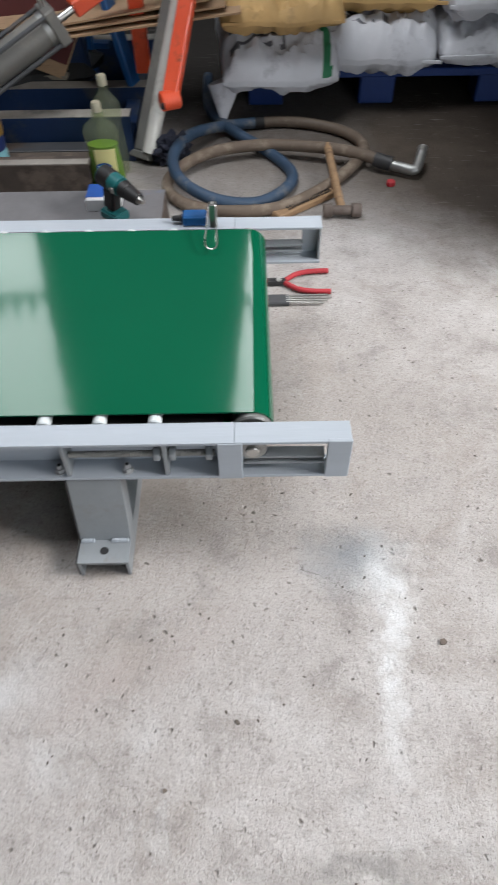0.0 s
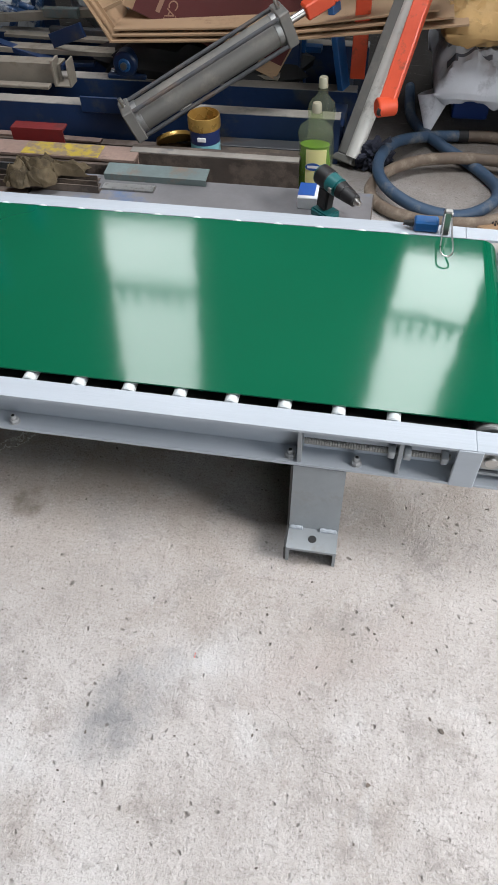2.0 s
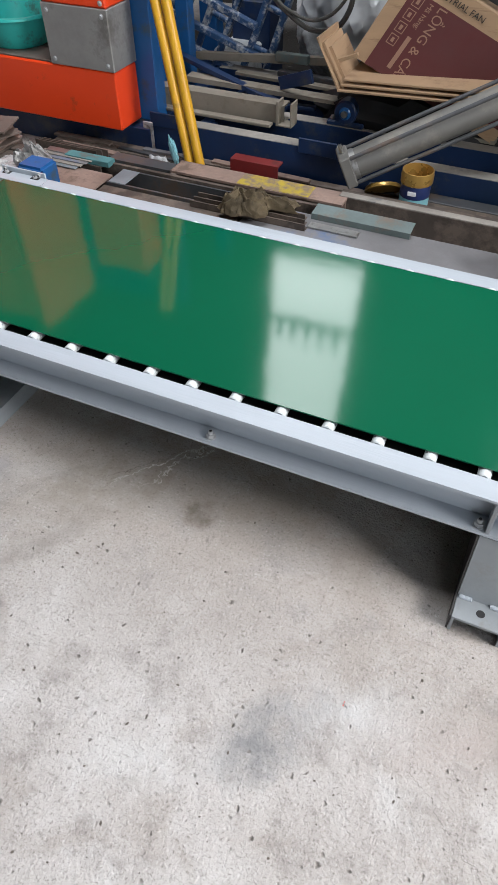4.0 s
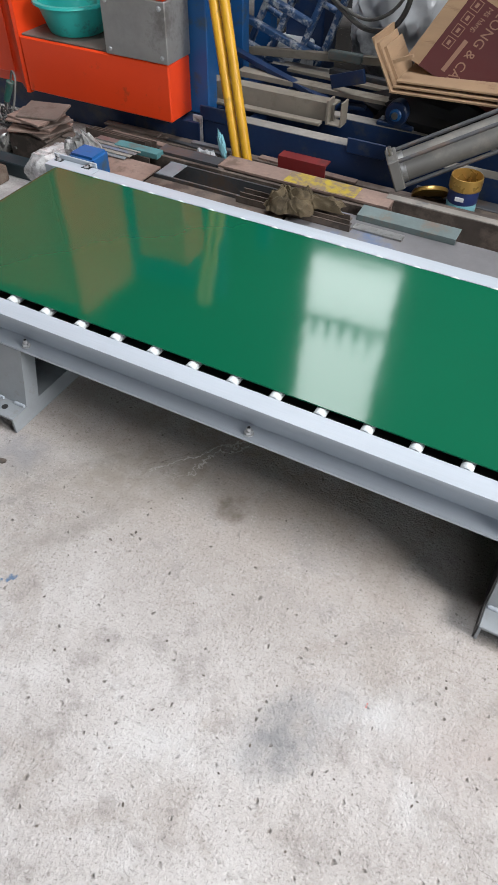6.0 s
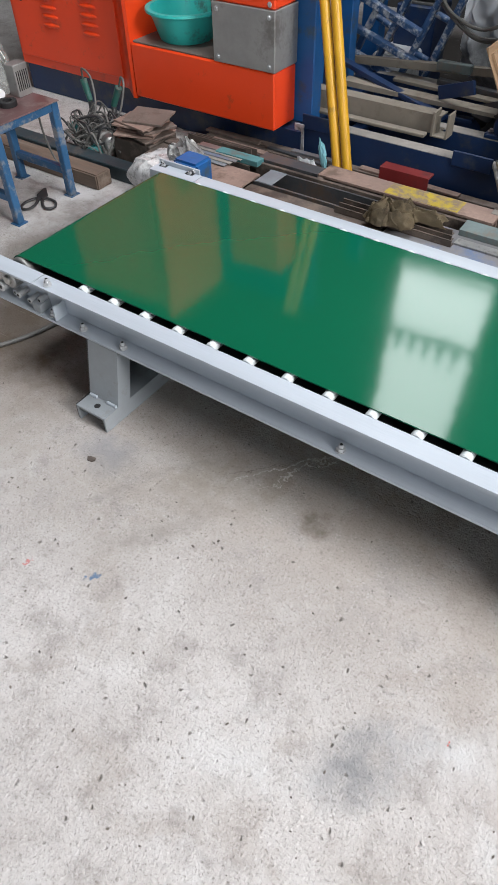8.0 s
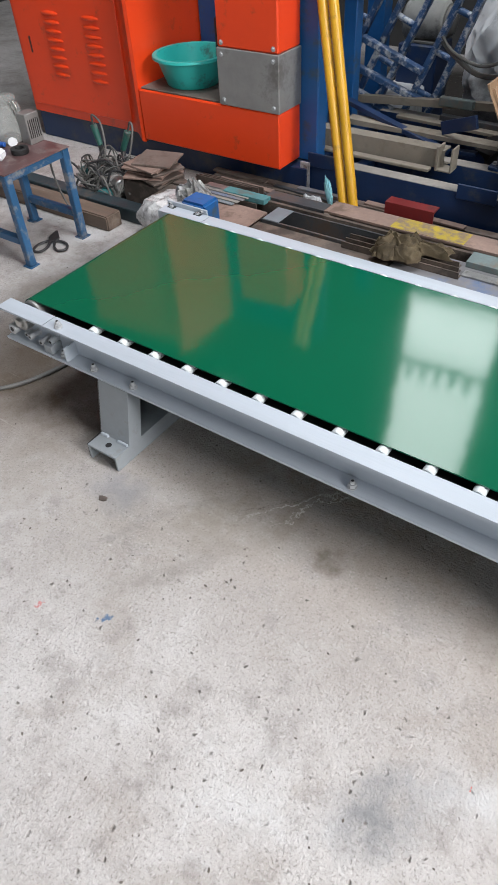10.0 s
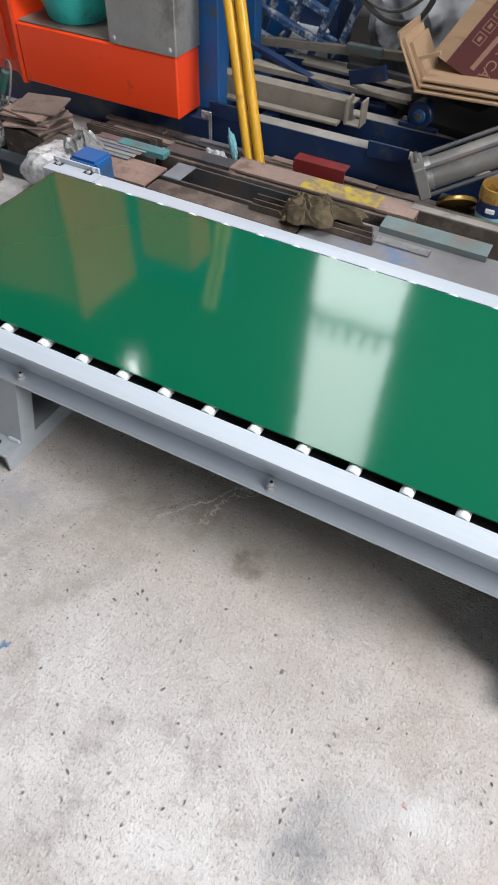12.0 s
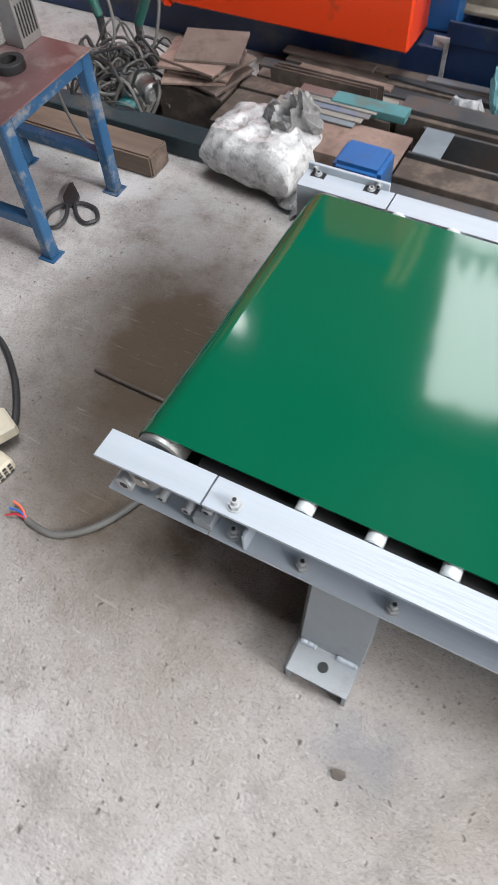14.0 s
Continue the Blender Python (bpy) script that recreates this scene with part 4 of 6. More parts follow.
def bar_between(p, q, w, h, bevel=0.001):
    """A straight bar of section w by h from p to q, its faces kept upright."""
    p, q = Vector(p), Vector(q)
    d = (q - p).normalized()
    side = d.cross(Vector((0, 0, 1))).normalized()
    up_dir = side.cross(d).normalized()
    m = Matrix.Translation((p + q) / 2) @ Matrix((d, side, up_dir)).transposed().to_4x4()
    half = (q - p).length / 2
    return box(-half, half, -w / 2, w / 2, -h / 2, h / 2, bevel, m)


random.seed(31)
for _k, (_x0, _x1, _y0, _m2) in enumerate(((-2.36, -1.98, 2.478, DUST), (-2.30, -2.02, 2.530, RUSTPINK), (-2.05, -1.70, 2.575, MILL), (-1.64, -1.22, 2.618, RUSTPINK), (-1.60, -1.30, 2.452, RUST_LIGHT), (-1.28, -1.02, 2.560, DUST), (-1.95, -1.76, 2.615, BLUEGREY), (-2.38, -2.10, 2.600, RUST_LIGHT))):
    _t2 = random.uniform(-0.014, 0.014)
    stock("loose_bar", "loose rusty flat bar lying across the square bars", bar_between((_x0, _y0 - _t2, 0.0532), (_x1, _y0 + _t2, 0.0532), random.uniform(0.018, 0.034), 0.008), _m2, "flat bar")
for _k, (_x0, _x1, _y0, _z0, _m2) in enumerate(((-1.86, -1.34, 2.024, 0.0745, RUST), (-1.30, -0.62, 2.014, 0.0745, RUSTPINK), (-0.95, -0.55, 2.036, 0.0745, MILL))):
    stock("loose_bar", "thin flat bar lying beside the conveyor rail", bar_between((_x0, _y0 - 0.006, _z0 - (0.010 if _x0 < -1.5 else 0)), (_x1, _y0 + 0.006, _z0 - (0.010 if _x0 < -1.5 else 0)), 0.024, 0.008), _m2, "flat bar")
# ---- small things on the stock ----
_t = thing("oily_rag", "crumpled oily khaki rag lying over the steel bars", "rag")
part("bunched_cloth", crumpled_sheet(0.165, 0.135, pose(-1.300, 2.200, 0.120, 0, 0, 12), 3, 0.066, 6.0, 56), CLOTH, _t)
part("twisted_end", crumpled_sheet(0.135, 0.055, pose(-1.195, 2.235, 0.125, 0, 0, 8), 8, 0.045, 4.0, 30), CLOTH, _t)
tagged(part("paper_scrap", crumpled_sheet(0.10, 0.06, pose(-1.80, 2.475, 0.050, 0, 0, 15), 5, 0.055, 5), WHITE), "crumpled white paper scrap beside the pipes", "paper")
tagged(part("plastic_wrapper", crumpled(0.013, 0.008, 0.055, pose(-1.735, 2.515, 0.049, 8, -8, 0), 6, 0.4, 6, 4, False), CYAN), "upright torn white and blue plastic wrapper", "wrapper")

tin = thing("tin_can", "open metal tin with gold rim and blue label", "tin", at=(-0.803, 2.512, 0.079))
part("body", lathe([(0.0, 0.001), (0.060, 0.001), (0.0615, 0.004), (0.0615, 0.055)], 36), CYAN, tin)
part("label_band", lathe([(0.0615, 0.055), (0.0618, 0.056), (0.0618, 0.100), (0.0615, 0.101)], 36), NAVYPRINT, tin, "navy blue label band")
part("label_mark", box(-0.018, 0.018, -0.0645, -0.0605, 0.070, 0.086, 0.002), WHITE, tin)
part("rim", lathe([(0.0615, 0.1005), (0.066, 0.103), (0.067, 0.128), (0.0645, 0.145), (0.062, 0.146), (0.061, 0.142), (0.060, 0.06), (0.0, 0.055)], 36), GOLD, tin, "gold plastic rim")
tin.scale = (0.82, 0.82, 0.95)
lid = thing("gold_disc", "gold plastic tin cover propped up beside the tin", "tin cover")
_m = Matrix.Translation((-0.925, 2.555, 0.105)) @ Euler((radians(-38), radians(-22), 0)).to_matrix().to_4x4()
part("disc", lathe([(0.0, 0.004), (0.052, 0.004), (0.056, 0.008), (0.062, 0.008), (0.064, 0.004), (0.064, -0.006), (0.062, -0.006), (0.062, 0.001), (0.0, 0.001)], 36, _m), GOLD, lid)


OLDCAP = mat("dull_cap_plastic", (0.36, 0.34, 0.25), 0.4, 0, 0.1)


def bottle(at, label, full, h):
    t = thing("bottle", label, "bottle", at=at)
    prof = [(0.0, 0.0), (0.036, 0.0), (0.041, 0.006), (0.043, 0.05), (0.041, 0.10), (0.036, 0.135), (0.0385, 0.165), (0.041, 0.185), (0.036, 0.205), (0.020, 0.222), (0.0135, 0.230), (0.0135, 0.245)]
    k = h / 0.27
    prof = [(r * (1.40 if full else 1.15), z * k) for r, z in prof]
    shell = part("shell", lathe(prof, 32, oval=0.62), BOTTLE, t, "clear ribbed plastic")
    part("cap", lathe([(0.0, 0.272 * k), (0.012, 0.272 * k), (0.0145, 0.268 * k), (0.0155, 0.246 * k), (0.0, 0.244 * k)], 20), OLDCAP, t, "dull plastic screw cap")
    if full:
        part("liquid", lathe([(0.0, 0.004)] + [(r * 0.93, z) for r, z in prof[1:6]] + [(0.0480, 0.152 * k), (0.0, 0.1525 * k)], 32, oval=0.60), LIQUID, t, "green washing liquid")
        lb = bmesh.new()
        rows = []
        for i in range(13):
            a = radians(-90 - 24 + 66 * i / 12)
            rows.append([lb.verts.new((0.0612 * math.cos(a), 0.0612 * 0.63 * math.sin(a), z * k)) for z in (0.030, 0.150)])
        for a, b2 in zip(rows, rows[1:]):
            lb.faces.new((a[0], b2[0], b2[1], a[1]))
        lab = part("label", lb, LABELY, t, "pale yellow label with a blue oval")
        ov = bmesh.new()
        bmesh.ops.create_circle(ov, cap_ends=True, segments=28, radius=1, matrix=Matrix.Translation((0, -0.0395, 0.098 * k)) @ Euler((radians(90), 0, radians(0))).to_matrix().to_4x4() @ Matrix.Diagonal((0.025, 0.013, 1, 1)))
        part("blue_oval", ov, LABELB, lab)
        part("white_band", box(-0.018, 0.018, -0.0405, -0.0400, 0.094 * k, 0.102 * k), WHITE, lab)
    return t


bottle((-0.425, 2.462, 0.0), "detergent bottle half full of green liquid with yellow label", True, 0.292)
bottle((-0.420, 2.590, 0.0), "empty clear plastic bottle behind the detergent", False, 0.318)

_w = thing("small_carton", "small white carton with a blue stripe", "carton")
part("carton_body", box(-0.445, -0.345, 2.175, 2.262, 0.1005, 0.137, 0.002), WHITE, _w)
part("blue_stripe", box(-0.4455, -0.395, 2.190, 2.2625, 0.1372, 0.138), LABELB, _w)

drill = thing("cordless_drill", "teal and black cordless drill standing on a beam", "drill")
_a, _c = Vector((-0.382, 2.172, 0.222)), Vector((-0.316, 2.110, 0.210))
_d = (_c - _a).normalized()
body = part("body", bevelled(rod(_a, _c, 0.029, 20, 0.027), 0.006, 2), TOOLGREEN, drill)
part("collar", bevelled(rod(_c + _d * 0.001, _c + _d * 0.022, 0.026, 20, 0.022), 0.002), BLACK, drill)
chuck = part("chuck", bevelled(rod(_c + _d * 0.022, _c + _d * 0.068, 0.023, 20, 0.017), 0.003), BLACK, drill, "black keyless chuck")
part("chuck_tip", rod(_c + _d * 0.068, _c + _d * 0.084, 0.012, 16, 0.006), STEEL, chuck, "bright steel chuck jaws")
part("motor_band", bevelled(rod(_a + _d * 0.006, _a + _d * 0.052, 0.0298, 20), 0.003), BLACK, body, "black vented motor cover")
part("handle", bevelled(box(-0.022, 0.022, -0.018, 0.018, -0.085, -0.012, 0.0, Matrix.Translation((-0.352, 2.135, 0.215)) @ Euler((0, radians(8), radians(-43))).to_matrix().to_4x4()), 0.007, 2), BLACK, drill, "black rubber grip")
part("battery", bevelled(box(-0.042, 0.030, -0.028, 0.028, -0.1135, -0.086, 0.0, Matrix.Translation((-0.352, 2.135, 0.215)) @ Euler((0, 0, radians(-43))).to_matrix().to_4x4()), 0.005, 2), TOOLGREEN, drill)
part("side_lever", box(-0.006, 0.006, -0.034, -0.027, -0.008, 0.008, 0.002, Matrix.Translation(_c - _d * 0.012) @ Euler((0, 0, radians(-43))).to_matrix().to_4x4()), ZINC, body)

# ---- air cylinders, arms and posts of the dismantled machine ----
cyl = thing("air_cylinder", "grey dusty pneumatic cylinder leaning on the machine frame", "cylinder")
_a, _c = Vector((-1.040, 2.520, 0.185)), Vector((-0.585, 2.745, 0.405))
_d = (_c - _a).normalized()
_q = _d.to_track_quat("Z", "Y").to_matrix().to_4x4()
CYLGREY = mat("dusty_grey_aluminium", (0.175, 0.17, 0.158), 0.55, 0.25, 0.15, 5, 80, 0.15, (0.24, 0.225, 0.20), 0.35, 6)
part("barrel", rod(_a, _c, 0.050, 32), CYLGREY, cyl)
for _v in (-1, 1):
    for _w in (-1, 1):
        _o = _q.to_3x3() @ Vector((0.0455 * _v, 0.0455 * _w, 0))
        part("tie_rod", rod(_a + _o, _c + _o, 0.0072, 10), MILL, cyl, "dark steel tie rod")
    part("barrel_band", rod(_a + _d * (0.004 if _v < 0 else (_c - _a).length - 0.022), _a + _d * (0.022 if _v < 0 else (_c - _a).length - 0.004), 0.0525, 32), ZINC, cyl)
for _p2, _w2 in ((_a, -0.015), (_c, 0.015)):
    cap = part("end_cap", bevelled(box(-0.055, 0.055, -0.055, 0.055, -0.019, 0.019, 0, Matrix.Translation(_p2 + _d * _w2) @ _q), 0.004), CYLGREY, cyl)
    part("fitting", tube([_p2 + _d * _w2 + _q.to_3x3() @ Vector((0.0, 0.055, 0)), _p2 + _d * _w2 + _q.to_3x3() @ Vector((0.0, 0.085, 0))], 0.007, 10), STEEL, cap, "bright air fitting")
part("piston_rod", rod(_c + _d * 0.03, _c + _d * 0.10, 0.012, 16), STEEL, cyl, "bright piston rod")
part("clevis", bevelled(box(-0.026, 0.026, -0.024, 0.024, 0.09, 0.19, 0, Matrix.Translation(_c) @ _q), 0.005), ORANGE_ARM, cyl, "orange painted clevis")

lean = thing("slim_cylinder", "slim silver cylinder with a pale rod leaning upright", "cylinder")
_a, _c = Vector((-0.328, 2.640, 0.016)), Vector((-0.182, 2.870, 0.470))
_d = (_c - _a).normalized()
_q = _d.to_track_quat("Z", "Y").to_matrix().to_4x4()
_sx = Vector((1, 0, 0))
part("profile", box(-0.022, 0.022, -0.02, 0.02, 0.02, (_c - _a).length, 0.004, Matrix.Translation(_a - _sx * 0.014 + Vector((0, 0.02, 0))) @ _q), CYLGREY, lean)
part("top_block", bevelled(box(-0.040, 0.046, -0.034, 0.030, (_c - _a).length, (_c - _a).length + 0.034, 0, Matrix.Translation(_a) @ _q), 0.004), BLACK, lean, "black end block")
part("rod_end", rod(_c + _d * 0.034, _c + _d * 0.075, 0.010, 14), STEEL, lean, "bright rod end")
part("tube", rod(_a + _sx * 0.016 + Vector((0, -0.012, 0.006)) + _d * 0.02, _c + _sx * 0.016 + Vector((0, -0.012, 0.006)), 0.0255, 24), mat("pale_dusty_tube", (0.62, 0.61, 0.57), 0.45, 0.2, 0.1, 6, 80, 0.1, (0.32, 0.30, 0.27), 0.3, 8), lean, "pale dusty tube")
part("end_block", bevelled(box(-0.036, 0.052, -0.034, 0.026, -0.006, 0.020, 0, Matrix.Translation(_a + Vector((0, 0.012, 0))) @ _q), 0.004), CYLGREY, lean)

arm = thing("lever_mechanism", "orange steel lever arms hanging from the machine frame", "lever arm")
_a, _c = Vector((-0.214, 2.615, 0.228)), Vector((-0.020, 3.10, 0.90))
_d = (_c - _a).normalized()
_q = _d.to_track_quat("Z", "Y").to_matrix().to_4x4()
part("long_arm", box(-0.026, 0.026, -0.016, 0.016, 0.0, (_c - _a).length, 0.004, Matrix.Translation(_a) @ _q), ORANGE_ARM, arm)
_b = rod(_a + Vector((-0.03, -0.012, 0)), _a + Vector((0.030, 0.012, 0)), 0.030, 24)
eye = part("pivot_eye", bevelled(_b, 0.004), ORANGE_ARM, arm)
part("pin_hole", rod(_a + Vector((-0.0225, -0.0285, -0.004)), _a + Vector((-0.0125, -0.0335, -0.004)), 0.012, 16), BLACK, eye)
part("short_arm", box(-0.352, -0.300, 2.89, 2.905, 0.20, 0.93, 0.003), ORANGE_ARM, arm)
_a, _c = Vector((-0.455, 2.845, 0.448)), Vector((-0.300, 2.875, 0.520))
link = part("link_arm", box(-0.026, 0.026, -0.008, 0.008, 0.0, (_c - _a).length, 0.004, Matrix.Translation(_a) @ (_c - _a).to_track_quat("Z", "Y").to_matrix().to_4x4()), ORANGE_ARM, arm)
part("pin", rod((-0.395, 2.844, 0.478), (-0.395, 2.868, 0.478), 0.016, 18), ORANGE_ARM, link)
part("cross_arm", box(-0.335, -0.075, 2.868, 2.886, 0.500, 0.572, 0.004), ORANGE_ARM, arm)
part("hanger", box(-0.60, 0.05, 2.965, 3.10, 0.90, 0.96, 0.004), NAVY, arm, "dark blue hanger beam")
_a, _c = Vector((-0.372, 2.93, 0.15)), Vector((-0.535, 2.99, 0.90))
part("blue_brace", box(-0.030, 0.030, -0.012, 0.012, 0.0, (_c - _a).length, 0.003, Matrix.Translation(_a) @ (_c - _a).to_track_quat("Z", "Y").to_matrix().to_4x4()), BLUE, arm, "blue flat steel brace")
part("hanger_post", box(-0.62, -0.55, 3.02, 3.09, 0.0, 0.90, 0.004), NAVY, arm)

# ---- behind: upper beam, pillow block, dusty channels, scaffold frames, film-wrapped heap, cartons ----
up = thing("cross_beam", "blue painted steel cross beam with a dusty ledge", "steel beam")
part("lower_flange", box(-2.06, -0.50, 3.06, 3.12, 0.685, 0.722, 0.003), BLUE, up)
part("ledge_dust", box(-2.055, -0.505, 3.062, 3.118, 0.7225, 0.726), DUST, up)
part("web", box(-2.06, -0.50, 3.085, 3.12, 0.7265, 0.95, 0.003), BLUE, up)
for _x in (-2.05, -0.60):
    part("end_post", box(_x, _x + 0.06, 3.122, 3.18, 0.0, 0.95, 0.003), BLUE, up)
pb = thing("pillow_block", "dark blue pillow block bearing bolted on a beam", "bearing", at=(-1.195, 2.93, 0.153))
part("foot_plate", box(-0.075, 0.075, -0.028, 0.028, 0.0, 0.018, 0.004), NAVY, pb)
part("ring", bevelled(rod((0, -0.03, 0.052), (0, 0.03, 0.052), 0.046, 28), 0.006), NAVY, pb)
part("inner_ring", bevelled(rod((0, -0.036, 0.052), (0, -0.029, 0.052), 0.024, 20), 0.003), BLUE, pb)
part("shaft_stub", rod((0, -0.045, 0.052), (0, -0.030, 0.052), 0.013, 16), STEEL, pb)
for _x in (-0.058, 0.058):
    hexbolt(pb, (_x, 0, 0.018), (0, 0, 1), 0.008, 0.01, "bolt", False)
BEIGE = mat("dusty_beige_channel", (0.225, 0.198, 0.160), 0.8, 0, 0.25, 4, 60, 0.2, (0.14, 0.115, 0.085), 0.35, 6)
tagged(part("channel_bar", prism(channel(2.835, 2.895, 0.153, 0.222, 0.006), -2.02, -1.425, "x", 0.001), BEIGE), "long dusty beige channel lying on the machine frame", "steel channel")
tagged(part("flat_bar", box(-2.02, -1.46, 2.775, 2.81, 0.153, 0.165, 0.002, None), BEIGE), "dusty pale flat bar lying on the machine frame", "flat bar")
tagged(part("flat_bar", prism([(-2.25, 0.190), (-1.32, 0.262), (-1.32, 0.292), (-2.25, 0.220)], 3.225, 3.255, "y", 0.002), BEIGE), "long dusty pale flat bar across the frame", "flat bar")
tagged(part("flat_bar", prism([(-1.95, 0.193), (-1.10, 0.193), (-1.10, 0.205), (-1.95, 0.215)], 3.00, 3.06, "y", 0.002), BEIGE), "short dusty grey strip on the frame", "flat bar")
for _p, _q, _w, _h, _m2, _l in (((-2.03, 3.10, 0.262), (-1.46, 2.965, 0.166), 0.036, 0.018, NAVY, "dark blue bar lying askew on the frame"),
                             ((-1.78, 3.16, 0.205), (-1.30, 3.13, 0.205), 0.040, 0.012, BEIGE, "short pale strip lying on the frame"),
                             ((-1.99, 2.955, 0.160), (-1.36, 3.02, 0.160), 0.032, 0.014, NAVY, "dark blue flat bar across the frame"),
                             ((-1.60, 3.20, 0.21), (-1.12, 3.17, 0.21), 0.030, 0.030, MILL, "dark square bar lying on the frame"),
                             ((-1.16, 3.04, 0.160), (-0.62, 2.985, 0.160), 0.045, 0.014, BEIGE, "dusty pale strip lying behind the bearing"),
                             ((-0.98, 3.20, 0.200), (-0.48, 3.16, 0.200), 0.040, 0.020, BLUE, "blue painted bar lying behind the cylinder")):
    tagged(part("scrap_bar", bar_between(_p, _q, _w, _h), _m2), _l, "steel bar", "scrap bars on the frame")
tagged(part("scrap_plate", bar_between((-1.52, 3.02, 0.235), (-1.36, 2.96, 0.300), 0.012, 0.050), NAVY), "dark blue plate bracket propped on the frame", "bracket")
_k2 = thing("angle_bracket", "small upright dusty angle bracket on a beam", "bracket")
part("upright", box(-1.445, -1.435, 2.80, 2.86, 0.155, 0.245, 0.001), BEIGE, _k2)
part("base_leg", box(-1.435, -1.385, 2.80, 2.86, 0.155, 0.161, 0.001), BEIGE, _k2)
part("far_upright", box(-1.385, -1.378, 2.80, 2.86, 0.155, 0.245, 0.001), BEIGE, _k2)


def scaffold(label, legs, rungs):
    t = thing("scaffold_frame", label, "scaffold", "scaffold frames behind the machine")
    for p, q in legs:
        part("leg", box(-0.017, 0.017, -0.013, 0.013, 0, (Vector(q) - Vector(p)).length, 0.003, Matrix.Translation(p) @ (Vector(q) - Vector(p)).to_track_quat("Z", "Y").to_matrix().to_4x4()), SPLATBLUE, t)
    for p, q in rungs:
        part("rung", rod(p, q, 0.013, 12), SPLATBLUE, t)


scaffold("blue paint-splattered scaffold frame leaning among the scrap", [((-1.773, 3.30, 0.0), (-1.473, 3.30, 0.80)), ((-1.893, 3.30, 0.0), (-1.550, 3.30, 0.80))],
         [((-1.80 + 0.40 * _z, 3.30, _z), (-1.863 + 0.40 * _z, 3.30, _z + 0.02)) for _z in (0.10, 0.25, 0.41, 0.57, 0.72)])
scaffold("blue paint-splattered scaffold frame lying askew with cross rails", [((-2.312, 3.33, 0.0), (-2.014, 3.33, 0.80)), ((-2.120, 3.33, 0.345), (-1.889, 3.33, 0.80)), ((-2.170, 3.262, 0.379), (-1.690, 3.262, 0.231)), ((-2.030, 3.262, 0.461), (-1.735, 3.262, 0.358)), ((-2.150, 3.262, 0.274), (-1.760, 3.262, 0.150))],
         [((-2.097, 3.33, 0.530), (-2.030, 3.33, 0.515)), ((-2.055, 3.33, 0.66), (-1.985, 3.33, 0.645))])
scaffold("blue and white stained scaffold frame standing behind another", [((-2.205, 3.42, 0.0), (-1.825, 3.42, 0.80)), ((-2.085, 3.42, 0.0), (-1.705, 3.42, 0.80))],
         [((-2.09 + 0.475 * _z, 3.42, _z + 0.02), (-2.19 + 0.475 * _z, 3.42, _z + 0.06)) for _z in (0.30, 0.47, 0.64)])
tagged(part("steel_post", box(-2.165, -2.075, 3.55, 3.63, 0.0, 1.6, 0.004), BLUE), "plain blue painted steel post behind the scaffold frames", "post")


def sheeting(cx, cy, rx, ry, rz, seed):
    """A tall bundle under loose plastic sheet: ridged folds that run down from the top."""
    b = bmesh.new()
    bmesh.ops.create_icosphere(b, subdivisions=6, radius=1)
    off = Vector((seed * 5.1, seed * 2.3, seed * 9.7))
    for v in b.verts:
        d = v.co.normalized()
        a = math.atan2(d.y, d.x)
        p = Vector((math.cos(a) * 1.6, math.sin(a) * 1.6, d.z * 0.9)) + off
        fold = (1 - abs(noise.noise(p * 1.3))) ** 2 * 0.17 + (1 - abs(noise.noise(p * 2.9 + off))) ** 3 * 0.055 + (1 - abs(noise.noise(d * 8 + off))) ** 3 * 0.014
        f = 0.80 + fold + 0.16 * noise.noise(d * 1.3 + off)
        v.co = Vector((cx + d.x * rx * f, cy + d.y * ry * f, max(0.0, rz * 0.5 + d.z * rz * 0.5 * f)))
    return b


tagged(part("plastic_sheeting", sheeting(-1.40, 3.72, 0.33, 0.24, 0.66, 12), CLOUDY), "large heap wrapped in dusty white plastic sheet", "wrapped bundle")
tagged(part("grey_hose", tube([(-1.30, 3.26, 0.78), (-1.335, 3.25, 0.62), (-1.312, 3.25, 0.506), (-1.345, 3.25, 0.42), (-1.400, 3.25, 0.382), (-1.493, 3.25, 0.380), (-1.589, 3.25, 0.431), (-1.66, 3.26, 0.48)], 0.011, 10), CABLE), "grey hose looping in front of the wrapped heap", "hose")
tagged(part("grey_hose", tube([(-1.25, 3.24, 0.74), (-1.29, 3.23, 0.60), (-1.36, 3.23, 0.47), (-1.47, 3.235, 0.415), (-1.60, 3.24, 0.45), (-1.66, 3.25, 0.50)], 0.007, 8), CABLE), "thin grey hose hanging among the scrap", "hose")
tagged(part("teal_offcut", box(-1.62, -1.47, 3.20, 3.23, 0.255, 0.290, 0.003, None), TEALPAINT), "small worn teal offcut wedged among the scrap", "sheet metal")
tagged(part("storage_crate", bevelled(box(-2.05, -1.87, 3.46, 3.70, 0.0, 0.19), 0.01), CLOUDY), "pale grey dusty crate behind the scaffold", "crate")
mo = thing("electric_motor", "old grey electric motor on a dark stand behind the scaffold", "motor", at=(-1.93, 3.72, 0.36))
part("stand", box(-0.10, 0.10, -0.09, 0.09, -0.36, -0.001, 0.006), NAVY, mo)
part("motor_body", bevelled(rod((-0.10, 0, 0.085), (0.10, 0, 0.085), 0.085, 28), 0.012), CYLSTEEL, mo)
part("end_bell", bevelled(rod((0.10, 0, 0.085), (0.135, 0, 0.085), 0.070, 24, 0.05), 0.008), CABLE, mo)
part("base_foot", box(-0.08, 0.08, -0.07, 0.07, -0.001, 0.012, 0.003), CABLE, mo)
